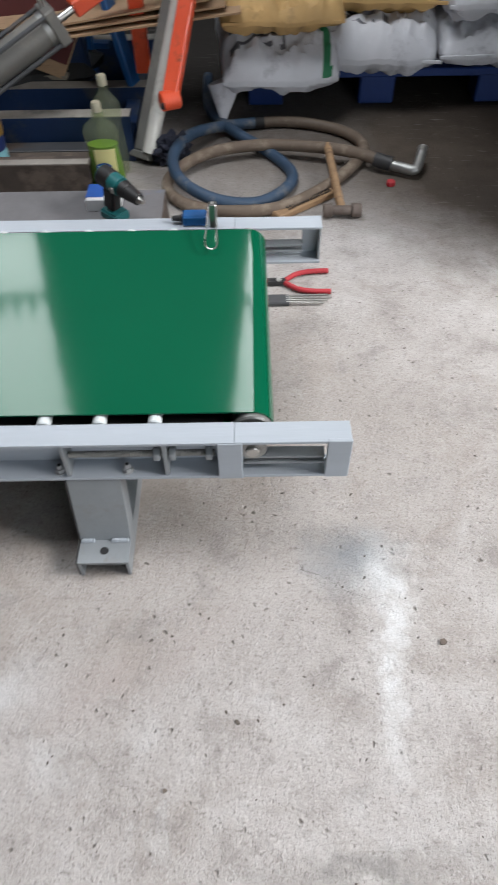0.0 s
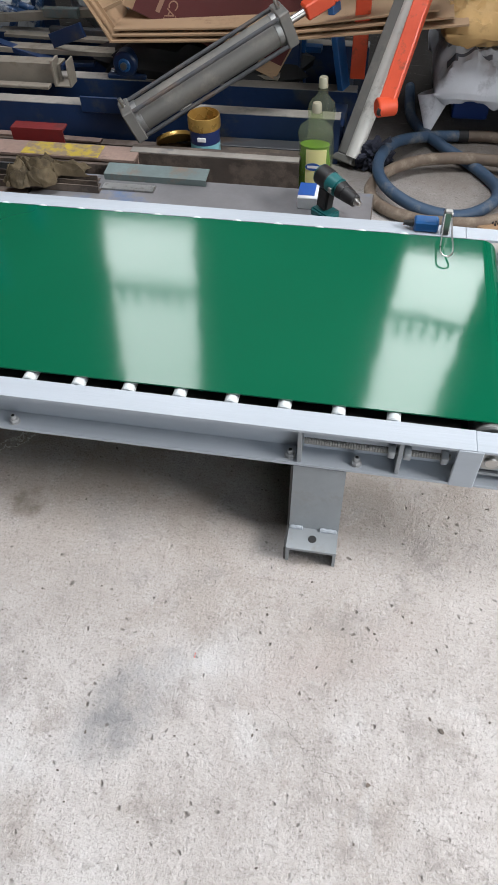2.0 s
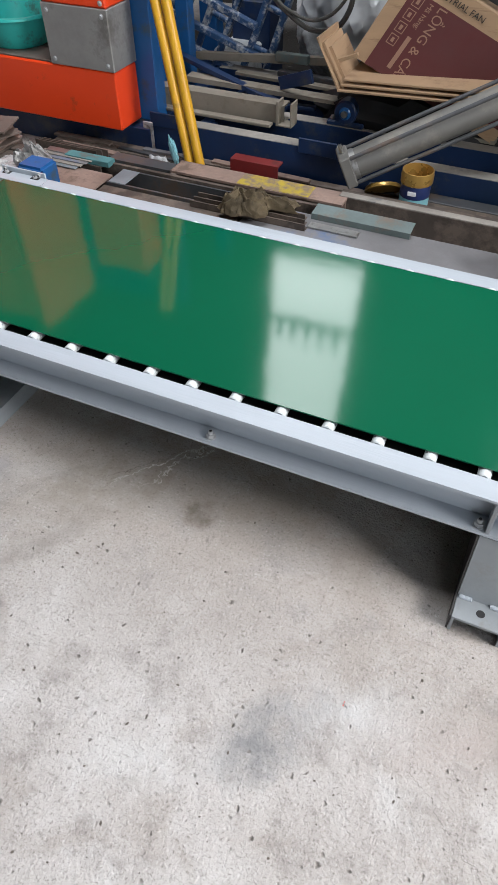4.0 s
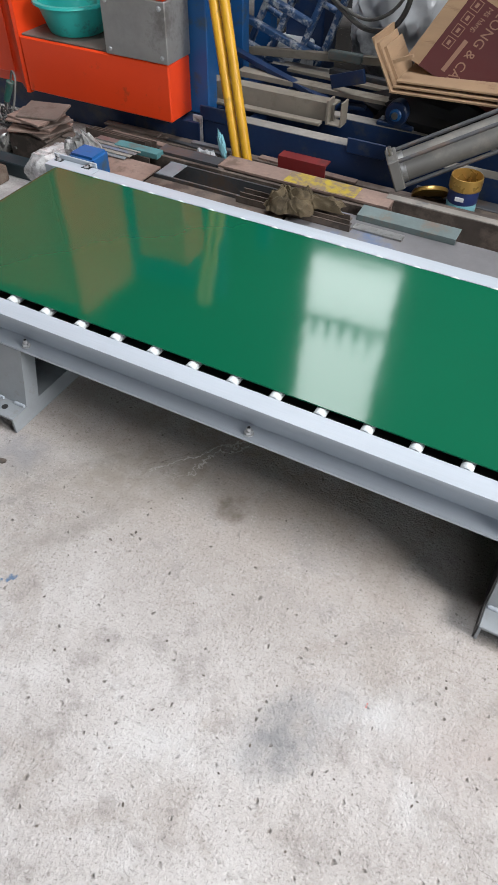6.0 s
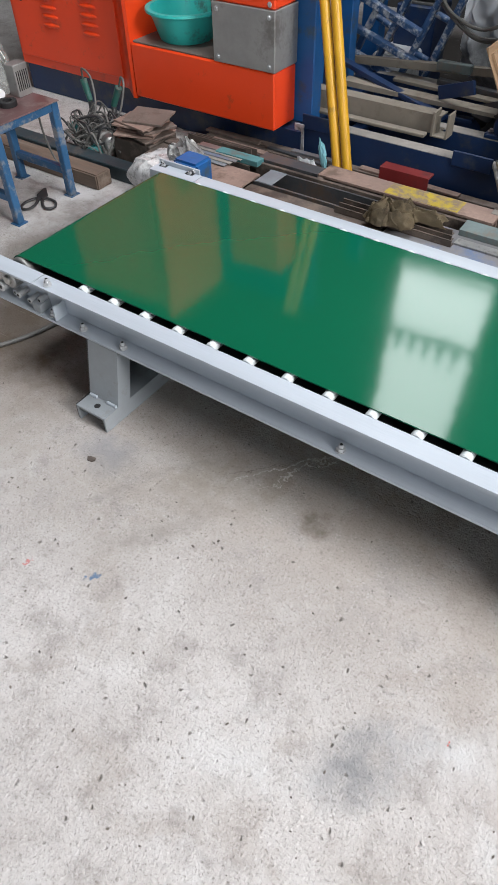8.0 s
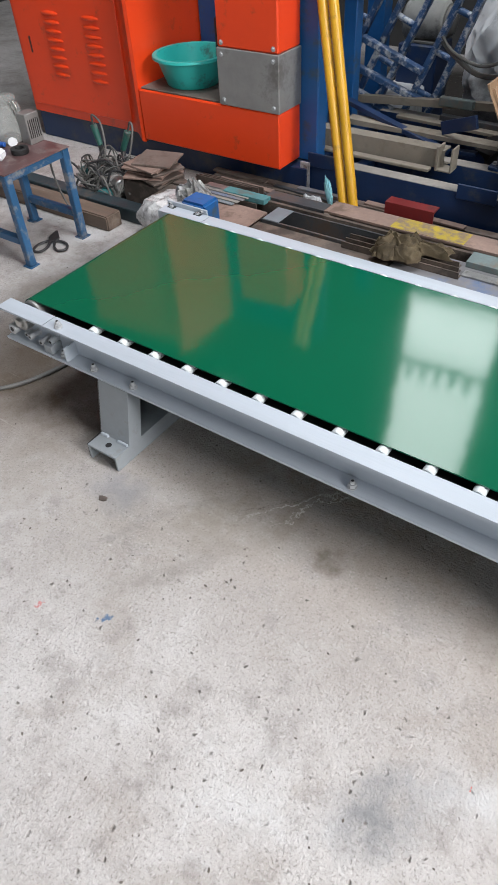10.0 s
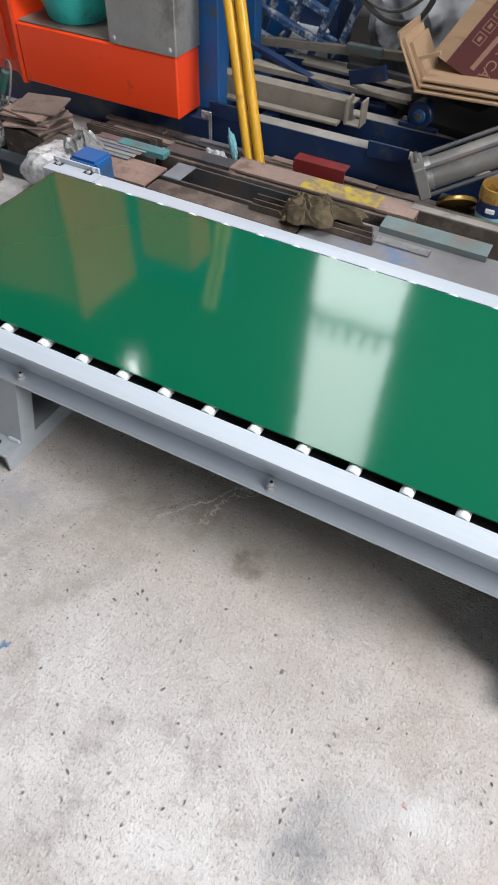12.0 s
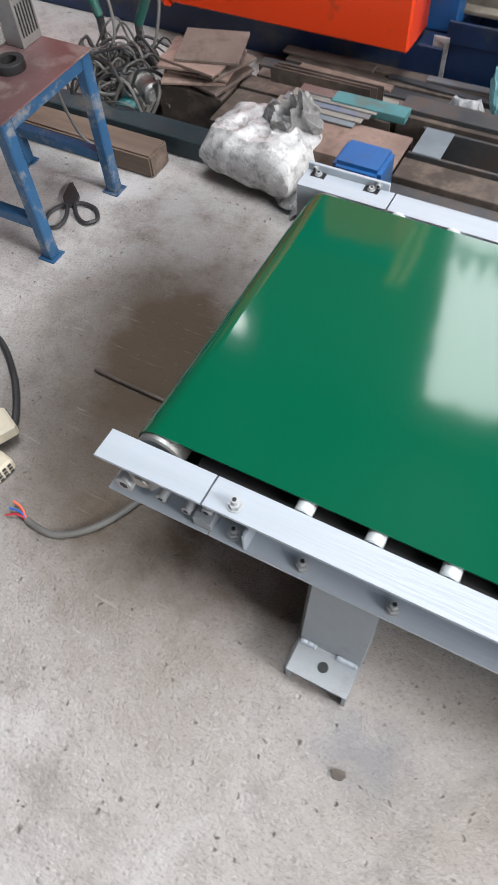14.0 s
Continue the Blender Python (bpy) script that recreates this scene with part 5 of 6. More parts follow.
tagged(part("bent_wire", tube([(-2.02, 3.24, 0.155), (-2.08, 3.23, 0.20), (-2.13, 3.23, 0.27), (-2.10, 3.23, 0.32), (-2.06, 3.235, 0.29), (-2.055, 3.24, 0.22)], 0.006, 8), CABLE), "bent grey conduit sticking up from the scrap", "conduit")
tagged(part("storage_crate", bevelled(box(-1.02, -0.70, 3.35, 3.75, 0.0, 0.30), 0.01), NAVY), "dark blue crate behind the fan carton", "crate")
# Added black heap to darken the gap behind the frame, in place of shade.
tagged(part("tarpaulin", crumpled(0.38, 0.20, 0.24, pose(-0.95, 3.12, 0.0), 33, 0.3, 5, 4), BLACK), "added black heap standing for the dark gap behind the frame", "tarpaulin")

carton = thing("fan_carton", "crushed brown fan carton with maroon printed face", "carton")
P_A, P_B = Vector((-1.205, 2.955, 0.395)), Vector((-1.035, 3.010, 0.690))
R = Vector((0.92, 0.02, -0.385)).normalized()
U = (P_B - P_A)
HGT = U.length
U = U.normalized()
N = R.cross(U).normalized()
if N.y > 0:
    N = -N


def sheet(o, u0, u1, v0, v1, thick, lift=0.0):
    """A slab in the carton's face plane: u along its length, v up its height."""
    bm = bmesh.new()
    vs = [bm.verts.new(o + R * u + U * v + N * (lift + w)) for w in (0, -thick) for u, v in ((u0, v0), (u1, v0), (u1, v1), (u0, v1))]
    for f in ((0, 1, 2, 3), (4, 7, 6, 5), (0, 4, 5, 1), (1, 5, 6, 2), (2, 6, 7, 3), (3, 7, 4, 0)):
        bm.faces.new([vs[i] for i in f])
    return bm


part("carton_body", sheet(P_A, 0.0, 0.62, 0.0, HGT, 0.20), CARD, carton)
panel = part("printed_panel", sheet(P_A, 0.055, 0.615, 0.0, HGT - 0.065, 0.0015, 0.002), MAROON, carton, "maroon printed panel")
part("side_print", sheet(P_A, 0.42, 0.618, 0.0, 0.05, 0.0012, 0.0035), CARD, panel)


def on_carton(u, v, turn=0):
    m = Matrix([[R.x, U.x, N.x, 0], [R.y, U.y, N.y, 0], [R.z, U.z, N.z, 0], [0, 0, 0, 1]])
    return Matrix.Translation(P_A + R * u + U * v + N * 0.0026) @ m @ pose(0, 0, 0, 0, 0, turn)


PRINT = mat("tan_print", (0.30, 0.17, 0.12), 0.8, 0, 0.1)
DARKPRINT = mat("dark_print", (0.03, 0.025, 0.022), 0.8, 0, 0.1)
flat_text("lettering", "L\u1ed2NG & C\u00c1NH", 0.047, on_carton(0.165, HGT - 0.068, -90), PRINT, carton)
flat_text("lettering", "M\u00e3 h\u00e0ng:", 0.026, on_carton(0.128, HGT - 0.075, -90), PRINT, carton)
flat_text("lettering", "26\"", 0.045, on_carton(0.505, 0.075, -90), PRINT, carton)
flat_text("lettering", "INDUSTRIAL FAN", 0.030, on_carton(0.085, HGT - 0.045), DARKPRINT, carton)
flat_text("lettering", "MODEL", 0.030, on_carton(0.40, HGT - 0.045), DARKPRINT, carton)
part("print_bar", sheet(P_A, 0.130, 0.146, 0.03, 0.150, 0.001, 0.0032), PRINT, panel)
for _k in range(4):
    _v = HGT - 0.110 - 0.046 * _k
    _b = sheet(P_A, 0.075, 0.108, _v, _v + 0.0025, 0.0008, 0.003)
    for _q2 in ((0.075, 0.0775, _v, _v + 0.036), (0.1055, 0.108, _v, _v + 0.036), (0.075, 0.108, _v + 0.0335, _v + 0.036), (0.086, 0.097, _v + 0.010, _v + 0.026)):
        joined(_b, sheet(P_A, *_q2, 0.0008, 0.003))
    part("handling_symbol", _b, PRINT, panel)
# opened bottom of the carton: layered boards and a bent flap
for _k in range(3):
    _z = 0.302 + 0.016 * _k
    _b = prism([(-1.215 + 0.006 * _k, _z), (-0.60, _z + 0.028), (0.02 - 0.05 * _k, _z + 0.098), (0.02 - 0.05 * _k, _z + 0.104), (-0.60, _z + 0.034), (-1.215 + 0.006 * _k, _z + 0.006)], 2.838 + 0.012 * _k, 3.16, "y")
    part("board", _b, CARD, carton)
for _k in range(3):
    _o = 0.014 * _k
    _b = prism([(-1.216 + _o, 0.306), (-1.208 + _o, 0.306), (-1.292 + _o, 0.44), (-1.300 + _o, 0.474 - 0.02 * _k), (-1.310 + _o, 0.470 - 0.02 * _k)], 2.842 + 0.02 * _k, 3.05, "y")
    part("flap", _b, CARD, carton)
part("inner_flap", prism([(-1.27, 0.37), (-1.16, 0.415), (-1.165, 0.425), (-1.275, 0.381)], 2.885, 2.90, "y"), CARD, carton)

for _x in (-1.645, -1.690):
    t = thing("pipe", "yellow painted steel pipe leaning on the machine", "pipe", "yellow pipes")
    _a = Vector((_x, 2.535, 0.050))
    _c = _a + Vector((-0.290, 0.186, 1.007)) * 1.45
    part("tube", rod(_a, _c, 0.0185, 24), YELLOW, t)
    part("end_plug", rod(_c, _c + (_c - _a).normalized() * 0.006, 0.015, 20), BLACK, t)

# ---- bucket on the machine's shelf ----
bk = thing("bucket", "turquoise plastic basin with dirt stains on a shelf", "basin", at=(-2.548, 2.712, 0.3585))
part("bowl", lathe([(0.0, 0.0), (0.108, 0.0), (0.116, 0.006), (0.150, 0.105), (0.152, 0.112), (0.164, 0.114), (0.166, 0.108), (0.169, 0.109), (0.167, 0.118), (0.148, 0.1185), (0.112, 0.010), (0.0, 0.006)], 48), TEAL, bk)
# ---- pallet and sacks ----
pal = thing("pallet", "blue plastic pallet under a stack of sacks", "pallet")
for _x in (0.045, 0.475, 0.93):
    for _y in (3.075, 3.50, 3.95):
        part("foot", bevelled(box(_x, _x + 0.135, _y, _y + 0.12, 0.0, 0.108), 0.006), PALLETBLUE, pal)
part("deck", box(0.0, 1.20, 3.05, 4.10, 0.1085, 0.138, 0.005), PALLETBLUE, pal)
SACKS = "sacks on the pallet"


def sack(label, material, x, y, z, lx, ly, lz, yaw, seed, droop=0.0, green=False, lines=False):
    t = thing("sack", label, "sack", SACKS)
    place = pose(x, y, z + lz / 2, 0, 0, yaw)
    bag = part("bag", pillow(lx, ly, lz, place, seed, droop, 46, 0.018), [material, INKGREEN, INK], t)
    back = place.inverted()
    for p in bag.data.polygons:
        c = back @ p.center
        if p.normal.z < 0.15 or c.z < -0.3 * lz - droop:
            continue
        u, v = c.x / lx, c.y / ly
        if green and 0.36 < u < 0.43:
            p.material_index = 1
        elif lines and ((-0.40 < u < -0.05 and -0.42 < v < -0.10 and int((v + 1) * 40) % 3 == 0) or (0.02 < u < 0.06 and -0.40 < v < -0.30)):
            p.material_index = 2
    part("seam", box(-lx / 2 + 0.02, lx / 2 - 0.02, -0.004, 0.004, -0.004, 0.008, 0.002, pose(x, y - ly / 2 * 0.96, z + lz / 2 - droop, 0, 0, yaw)), material, t)
    return t


_s1 = sack("white woven 25 kg sack drooping over the pallet edge", SACKW, 0.145, 3.19, 0.132, 0.43, 0.64, 0.175, 2, 1, 0.055, True, True)
_s2 = sack("white woven sack with printed lines on the pallet", SACKW, 0.545, 3.28, 0.132, 0.44, 0.62, 0.18, -6, 2, 0.03, False, True)
sack("grey-white woven sack hanging over the pallet edge", SACKW, 0.95, 3.30, 0.132, 0.46, 0.62, 0.19, 4, 3, 0.03)
sack("brown kraft paper sack on top of white sacks", SACKB, 0.155, 3.15, 0.295, 0.44, 0.58, 0.125, 1, 4)
sack("brown kraft paper sack on top of white sacks", SACKB, 0.53, 3.33, 0.30, 0.47, 0.58, 0.125, -9, 5)
sack("white woven sack on top of the stack", SACKW, 0.93, 3.28, 0.30, 0.42, 0.58, 0.16, 6, 6, 0.02)
sack("brown kraft paper sack high on the stack", SACKB, 0.18, 3.36, 0.412, 0.46, 0.58, 0.13, -3, 7)
sack("white woven sack high on the stack", SACKW, 0.62, 3.46, 0.418, 0.46, 0.58, 0.15, 5, 8)
_b = bmesh.new()
_ring = []
for _k in range(9):
    _f = _k / 8
    _w = 0.062 * (1 - _f) + 0.006
    _cx, _cy, _cz = -0.035 - 0.015 * _f, 2.925 - 0.060 * _f, 0.165 - 0.135 * _f
    _ring.append([_b.verts.new((_cx + _w * math.cos(a), _cy + 0.35 * _w * math.sin(a), _cz + 0.3 * _w * math.cos(a))) for a in (math.pi * 2 * j / 12 for j in range(12))])
for _r0, _r1 in zip(_ring, _ring[1:]):
    for j in range(12):
        _b.faces.new((_r0[j], _r0[(j + 1) % 12], _r1[(j + 1) % 12], _r1[j]))
_b.faces.new(_ring[0])
_b.faces.new(_ring[-1])
part("drooping_corner", _b, SACKW, _s1)
# ---- hose, hammer, brush, pliers and keys on the floor ----
hose = thing("hose", "coiled dusty brown and blue air hose on the floor", "hose")
_bp = [(0.515, 2.550, 0.034), (0.42, 2.590, 0.05), (0.30, 2.630, 0.052), (0.10, 2.672, 0.045), (-0.08, 2.640, 0.04), (-0.20, 2.545, 0.03), (-0.232, 2.440, 0.021), (-0.16, 2.335, 0.021), (0.0, 2.292, 0.021), (0.15, 2.318, 0.021), (0.29, 2.430, 0.021), (0.40, 2.570, 0.021), (0.45, 2.690, 0.021), (0.40, 2.800, 0.021), (0.29, 2.868, 0.021), (0.18, 2.895, 0.021), (0.08, 2.890, 0.021)]
part("brown_length", tube(_bp, 0.0195, 14, 10), HOSEB, hose)
part("blue_length", tube([(0.08, 2.890, 0.021), (-0.04, 2.850, 0.03), (-0.15, 2.750, 0.055), (-0.205, 2.62, 0.068), (-0.212, 2.50, 0.062), (-0.16, 2.385, 0.058), (-0.06, 2.318, 0.045), (0.06, 2.338, 0.021), (0.155, 2.415, 0.021), (0.185, 2.520, 0.021), (0.12, 2.655, 0.021), (0.0, 2.790, 0.03), (-0.085, 2.93, 0.03), (-0.115, 3.08, 0.021), (-0.12, 3.3, 0.021)], 0.0195, 14, 10), HOSEN, hose, "blue length of hose")
part("joint", rod((0.10, 2.892, 0.021), (0.065, 2.887, 0.021), 0.022, 16), BLACK, hose)
noz = part("nozzle", tube([(0.505, 2.553, 0.034), (0.56, 2.528, 0.030), (0.595, 2.512, 0.03), (0.612, 2.530, 0.036), (0.640, 2.610, 0.055)], 0.017, 14), ZINC, hose, "worn steel elbow nozzle")
part("hose_clamp", rod((0.470, 2.570, 0.040), (0.525, 2.546, 0.034), 0.024, 18), DARKCABLE, noz)
tagged(part("red_stopper", bevelled(rod((0.515, 2.468, 0.0), (0.515, 2.468, 0.018), 0.014, 16), 0.003), REDGRIP), "small red plastic stopper on the floor", "stopper")

ham = thing("hammer", "hammer with a worn wooden handle on the floor", "hammer")
part("handle", tube([(0.312, 2.630, 0.060), (0.318, 2.52, 0.048), (0.324, 2.40, 0.036), (0.330, 2.290, 0.026)], 0.0135, 12), WOOD, ham)
_b = rod((0.272, 2.283, 0.024), (0.300, 2.283, 0.024), 0.021, 16)
rod((0.300, 2.283, 0.024), (0.362, 2.283, 0.024), 0.016, 8, bm=_b)
rod((0.362, 2.283, 0.024), (0.392, 2.283, 0.024), 0.022, 16, bm=_b)
part("head", bevelled(_b, 0.002), RUST_LIGHT, ham, "dull steel hammer head")

br = thing("brush", "wooden hand brush with bristle tufts upward", "brush", at=(0.215, 2.352, 0.0))
br.rotation_euler = (0, 0, radians(37))
part("stock", box(-0.125, 0.115, -0.028, 0.028, 0.0, 0.024, 0.004), WOOD, br)
_b = bmesh.new()
for _i in range(16):
    for _j in range(4):
        rod((-0.075 + 0.0115 * _i, -0.018 + 0.012 * _j, 0.023), (-0.075 + 0.0115 * _i + random.uniform(-.002, .002), -0.018 + 0.012 * _j, 0.030), 0.0035, 6, bm=_b)
tagged(part("bristles", _b, BLACK, br, "short dark bristle tufts"), kind="stuff")


def pliers(label, at, yaw, spread):
    t = thing("pliers", label, "pliers", "tools beside the conveyor", at=at)
    t.rotation_euler = (0, 0, radians(yaw))
    for s in (-1, 1):
        part("grip", tube([(0.018, 0.006 * s, 0.010), (0.05, 0.022 * s * spread, 0.010), (0.09, 0.030 * s * spread, 0.010), (0.145, 0.032 * s * spread, 0.010)], 0.0075, 10), REDGRIP, t, "red rubber grip")
        part("jaw", prism([(-0.070, 0.001 * s), (-0.065, 0.004 * s), (-0.02, 0.011 * s), (0.02, 0.009 * s), (0.02, 0.001 * s)], 0.004, 0.016, "z", 0.001), DARKCABLE, t)
    part("pivot", rod((0, 0, 0.003), (0, 0, 0.018), 0.008, 14), STEEL, t)


pliers("open pliers with red grips on the concrete floor", (0.118, 1.942, 0.0), 0, 1.5)
keyset = thing("hex_key_set", "fan of bright steel keys in a grey holder", "hex keys", "tools beside the conveyor")
part("holder", box(0.05, 0.145, 1.842, 1.882, 0.0, 0.014, 0.003), MILL, keyset)
for _k in range(4):
    part("key", rod((0.135, 1.848 + 0.009 * _k, 0.012), (0.262 - 0.012 * abs(_k - 2), 1.846 + 0.012 * _k, 0.008), 0.0034, 6), STEEL, keyset)
tagged(part("rag", crumpled(0.065, 0.045, 0.055, pose(-0.235, 2.665, 0.0, 0, 0, 20), 15, 0.5, 6, 5), RAG), "bunched dark blue rag on the floor", "rag")

# ---- stool with small things on it ----
STX0, STX1, STY0, STY1, STH = -2.832, -2.508, 1.618, 1.926, 0.352
st = thing("stool", "scuffed blue steel stool with a maroon top", "stool")
part("top", box(STX0, STX1, STY0, STY1, STH - 0.004, STH, 0.0015), STOOLTOP, st, "worn maroon sheet top")
for _x in (STX0 + 0.004, STX1 - 0.034):
    for _y in (STY0 + 0.004, STY1 - 0.034):
        leg = part("leg", box(_x, _x + 0.030, _y, _y + 0.030, 0.004, STH - 0.0045, 0.003), STOOLBLUE, st)
        part("foot_plate", box(_x - 0.008, _x + 0.038, _y - 0.008, _y + 0.038, 0.0, 0.004, 0.001), STOOLBLUE, leg)
for _y in (STY0 + 0.006, STY1 - 0.032):
    part("apron", box(STX0 + 0.035, STX1 - 0.035, _y, _y + 0.026, STH - 0.032, STH - 0.0045, 0.002), STOOLBLUE, st)
    part("stretcher", box(STX0 + 0.035, STX1 - 0.035, _y, _y + 0.026, 0.085, 0.112, 0.002), STOOLBLUE, st)
for _x in (STX0 + 0.006, STX1 - 0.032):
    part("apron", box(_x, _x + 0.026, STY0 + 0.035, STY1 - 0.035, STH - 0.032, STH - 0.0045, 0.002), STOOLBLUE, st)
jar = thing("jar", "clear plastic jar with a wire clasp on the stool", "jar", at=(-2.752, 1.862, STH))
jar.scale = (1.25, 1.25, 1.15)
part("glass", lathe([(0.0, 0.001), (0.044, 0.001), (0.049, 0.006), (0.050, 0.095), (0.046, 0.108), (0.040, 0.114), (0.040, 0.125), (0.0385, 0.125), (0.0385, 0.113), (0.0475, 0.094), (0.047, 0.007), (0.0, 0.004)], 32), JAR, jar)
part("lid", lathe([(0.0, 0.140), (0.030, 0.138), (0.043, 0.130), (0.043, 0.1255), (0.0, 0.1255)], 32), JAR, jar)
part("clasp", tube([(0.044, -0.006, 0.125), (0.054, -0.006, 0.105), (0.050, 0.0, 0.085), (0.054, 0.006, 0.105), (0.044, 0.006, 0.125)], 0.0016, 8), STEEL, jar, "steel wire clasp")
part("sticker", lathe([(0.0, 0.020), (0.014, 0.020), (0.014, 0.022), (0.0, 0.022)], 20, Matrix.Translation((0.043, -0.030, 0.012)) @ Euler((radians(90), 0, radians(55))).to_matrix().to_4x4() @ Matrix.Translation((0, 0, -0.022))), WHITE, jar)
_dk = thing("power_supply_lead", "grey lead hanging behind the stool", "cable")
part("lead", tube([(-2.66, 1.94, 0.30), (-2.67, 1.95, 0.20), (-2.65, 1.96, 0.10), (-2.62, 1.97, 0.064)], 0.004, 8), CABLE, _dk)
hs = thing("power_supply", "perforated grey metal power supply on the stool", "power supply")
part("case", box(-2.690, -2.640, 1.862, 1.924, STH, STH + 0.105, 0.002), ZINC, hs)
for _k in range(6):
    part("slot", box(-2.6405, -2.6393, 1.868 + 0.009 * _k, 1.872 + 0.009 * _k, STH + 0.02, STH + 0.085), BLACK, hs)
roll = thing("tape_roll", "black insulating tape roll on the stool", "tape", at=(-2.620, 1.790, STH))
part("ring", lathe([(0.017, 0.0), (0.031, 0.0), (0.032, 0.002), (0.032, 0.018), (0.031, 0.019), (0.017, 0.019), (0.017, 0.0)], 32), BLACK, roll)
mt = thing("measuring_tape", "orange and white measuring tape on the stool", "tape measure", at=(-2.655, 1.705, STH))
mt.rotation_euler = (0, 0, radians(30))
part("case", bevelled(box(-0.036, 0.036, -0.024, 0.024, 0.0, 0.034), 0.008, 2), WHITE, mt)
part("band", box(-0.022, 0.022, -0.0248, 0.0248, 0.006, 0.028, 0.001), ORANGE_ARM, mt, "orange case band")
tagged(part("marker_pen", bevelled(rod((-2.80, 1.775, STH + 0.010), (-2.715, 1.800, STH + 0.010), 0.009, 14), 0.002), LABELB), "blue marker pen lying on the stool", "pen")

# ---- round the stool ----
tagged(part("timber", bevelled(box(-3.25, -2.458, 1.985, 2.068, 0.0, 0.062), 0.005, 2), TIMBER), "dirty brown timber beam on the floor", "timber")
tagged(part("steel_tube", box(-3.2, -2.31, 2.096, 2.165, 0.0, 0.056, 0.003), mat("dark_teal_steel", (0.035, 0.055, 0.065), 0.5, 0.2, 0.25, 5, 60, 0.2, (0.10, 0.09, 0.08), 0.35, 8)), "dark blue-grey steel tube on the floor", "steel tube")
sc = thing("scissors", "black iron scissors on the floor by the stool", "scissors", at=(-2.585, 1.800, 0.0))
for _s in (-1, 1):
    part("loop", tube([(0.0, 0.010 * _s, 0.012), (-0.035, 0.012 * _s, 0.008), (-0.062, 0.030 * _s, 0.007), (-0.055, 0.055 * _s, 0.007), (-0.020, 0.052 * _s, 0.007), (0.0, 0.030 * _s, 0.009)], 0.0048, 8, 8, True), DARKCABLE, sc)
part("blade", prism([(0.0, 0.014), (0.03, 0.018), (0.075, 0.004), (0.075, -0.004), (0.03, -0.018), (0.0, -0.014)], 0.006, 0.014, "z", 0.001), DARKCABLE, sc)
sc.rotation_euler = (0, 0, radians(126))
sc.scale = (1.15, 1.15, 1.0)

for _k in range(8):
    a = (3, -14, 22, 8, -20, 12, -6, 17)[_k]
    tagged(part("steel_plate", box(-0.085, 0.085, -0.075, 0.075, 0, 0.008, 0.001, pose(-2.465 + 0.02 * math.sin(_k * 2.1), 2.300 + 0.018 * math.cos(_k * 1.7), 0.112 + 0.0095 * _k, 1.2 * math.sin(_k), 1.2, a)), RUSTPINK if _k % 3 != 1 else RUST_LIGHT), "square rusted steel plate in a loose stack", "steel plate", "stack of rusted plates")
tagged(part("steel_block", box(-2.57, -2.372, 2.215, 2.385, 0.0, 0.111, 0.003), RUST), "rusted steel channel block under plates", "steel block")

DUSTTOOL = mat("dusty_tool_body", (0.27, 0.26, 0.245), 0.7, 0.1, 0.25, 12, 80, 0.2, (0.12, 0.115, 0.11), 0.4, 16)
for _i, (_x, _yy, _a) in enumerate(((-2.76, 2.36, 8), (-2.66, 2.26, -30), (-2.60, 2.33, 65))):
    gr = thing("angle_grinder", "dusty grey angle grinder in a heap of cables", "grinder", "grinders in the heap", at=(_x, _yy, 0.052))
    gr.rotation_euler = (0, radians(-6), radians(_a))
    part("motor_body", bevelled(rod((-0.13, 0, 0), (0.03, 0, 0.01), 0.038, 20), 0.006), DUSTTOOL, gr)
    part("gear_head", bevelled(rod((0.03, 0, 0.01), (0.085, 0, 0.012), 0.036, 16, 0.026), 0.006), ZINC, gr)
    part("tail", bevelled(rod((-0.19, 0, -0.004), (-0.13, 0, 0), 0.024, 16, 0.033), 0.004), TOOLGREEN, gr)
OLDGREEN = mat("grimy_green_plastic", (0.02, 0.11, 0.09), 0.6, 0, 0.2, 12, 80, 0.15, (0.12, 0.12, 0.11), 0.4, 14)
for _i, (_x, _yy, _a) in enumerate(((-2.905, 2.43, -14), (-2.775, 2.44, 28))):
    t = thing("electrode_holder", "green welding tool handle sticking up from cables", "welding tool", "welding tools in the heap")
    part("grip", bevelled(rod((_x, _yy, 0.12), (_x - 0.035 + 0.075 * _i, _yy + 0.01, 0.205), 0.013, 14, 0.016), 0.004), OLDGREEN, t)
    part("lead", tube([(_x - 0.035 + 0.075 * _i, _yy + 0.01, 0.20), (_x - 0.02 + 0.09 * _i, _yy, 0.25), (_x + 0.06 + 0.05 * _i, _yy - 0.03, 0.23), (_x + 0.11, _yy - 0.08, 0.13), (_x + 0.07, _yy - 0.12, 0.07)], 0.0045, 8), CABLE, t)
    part("stem", rod((_x, _yy, 0.0), (_x, _yy, 0.121), 0.012, 10), MILL, t)
heapc = thing("cable_tangle", "tangle of dusty grey cables round the power tools", "cables")
random.seed(4)
for _k in range(26):
    cx, cy = -2.70 + random.uniform(-0.13, 0.10), 2.29 + random.uniform(-0.09, 0.09)
    pts = []
    for _j in range(10):
        a = _j * 0.72 + random.random() * 0.6
        r = random.uniform(0.05, 0.12)
        pts.append((cx + r * math.cos(a), cy + 0.7 * r * math.sin(a), 0.016 + random.uniform(0.0, 0.12)))
    part("cable", tube(pts, random.choice((0.0026, 0.0034, 0.0046)), 7, 6), CABLE if _k % 3 else DARKCABLE, heapc)

bw = thing("wrapped_parcel", "parcel wrapped in crumpled clear bubble film", "parcel")
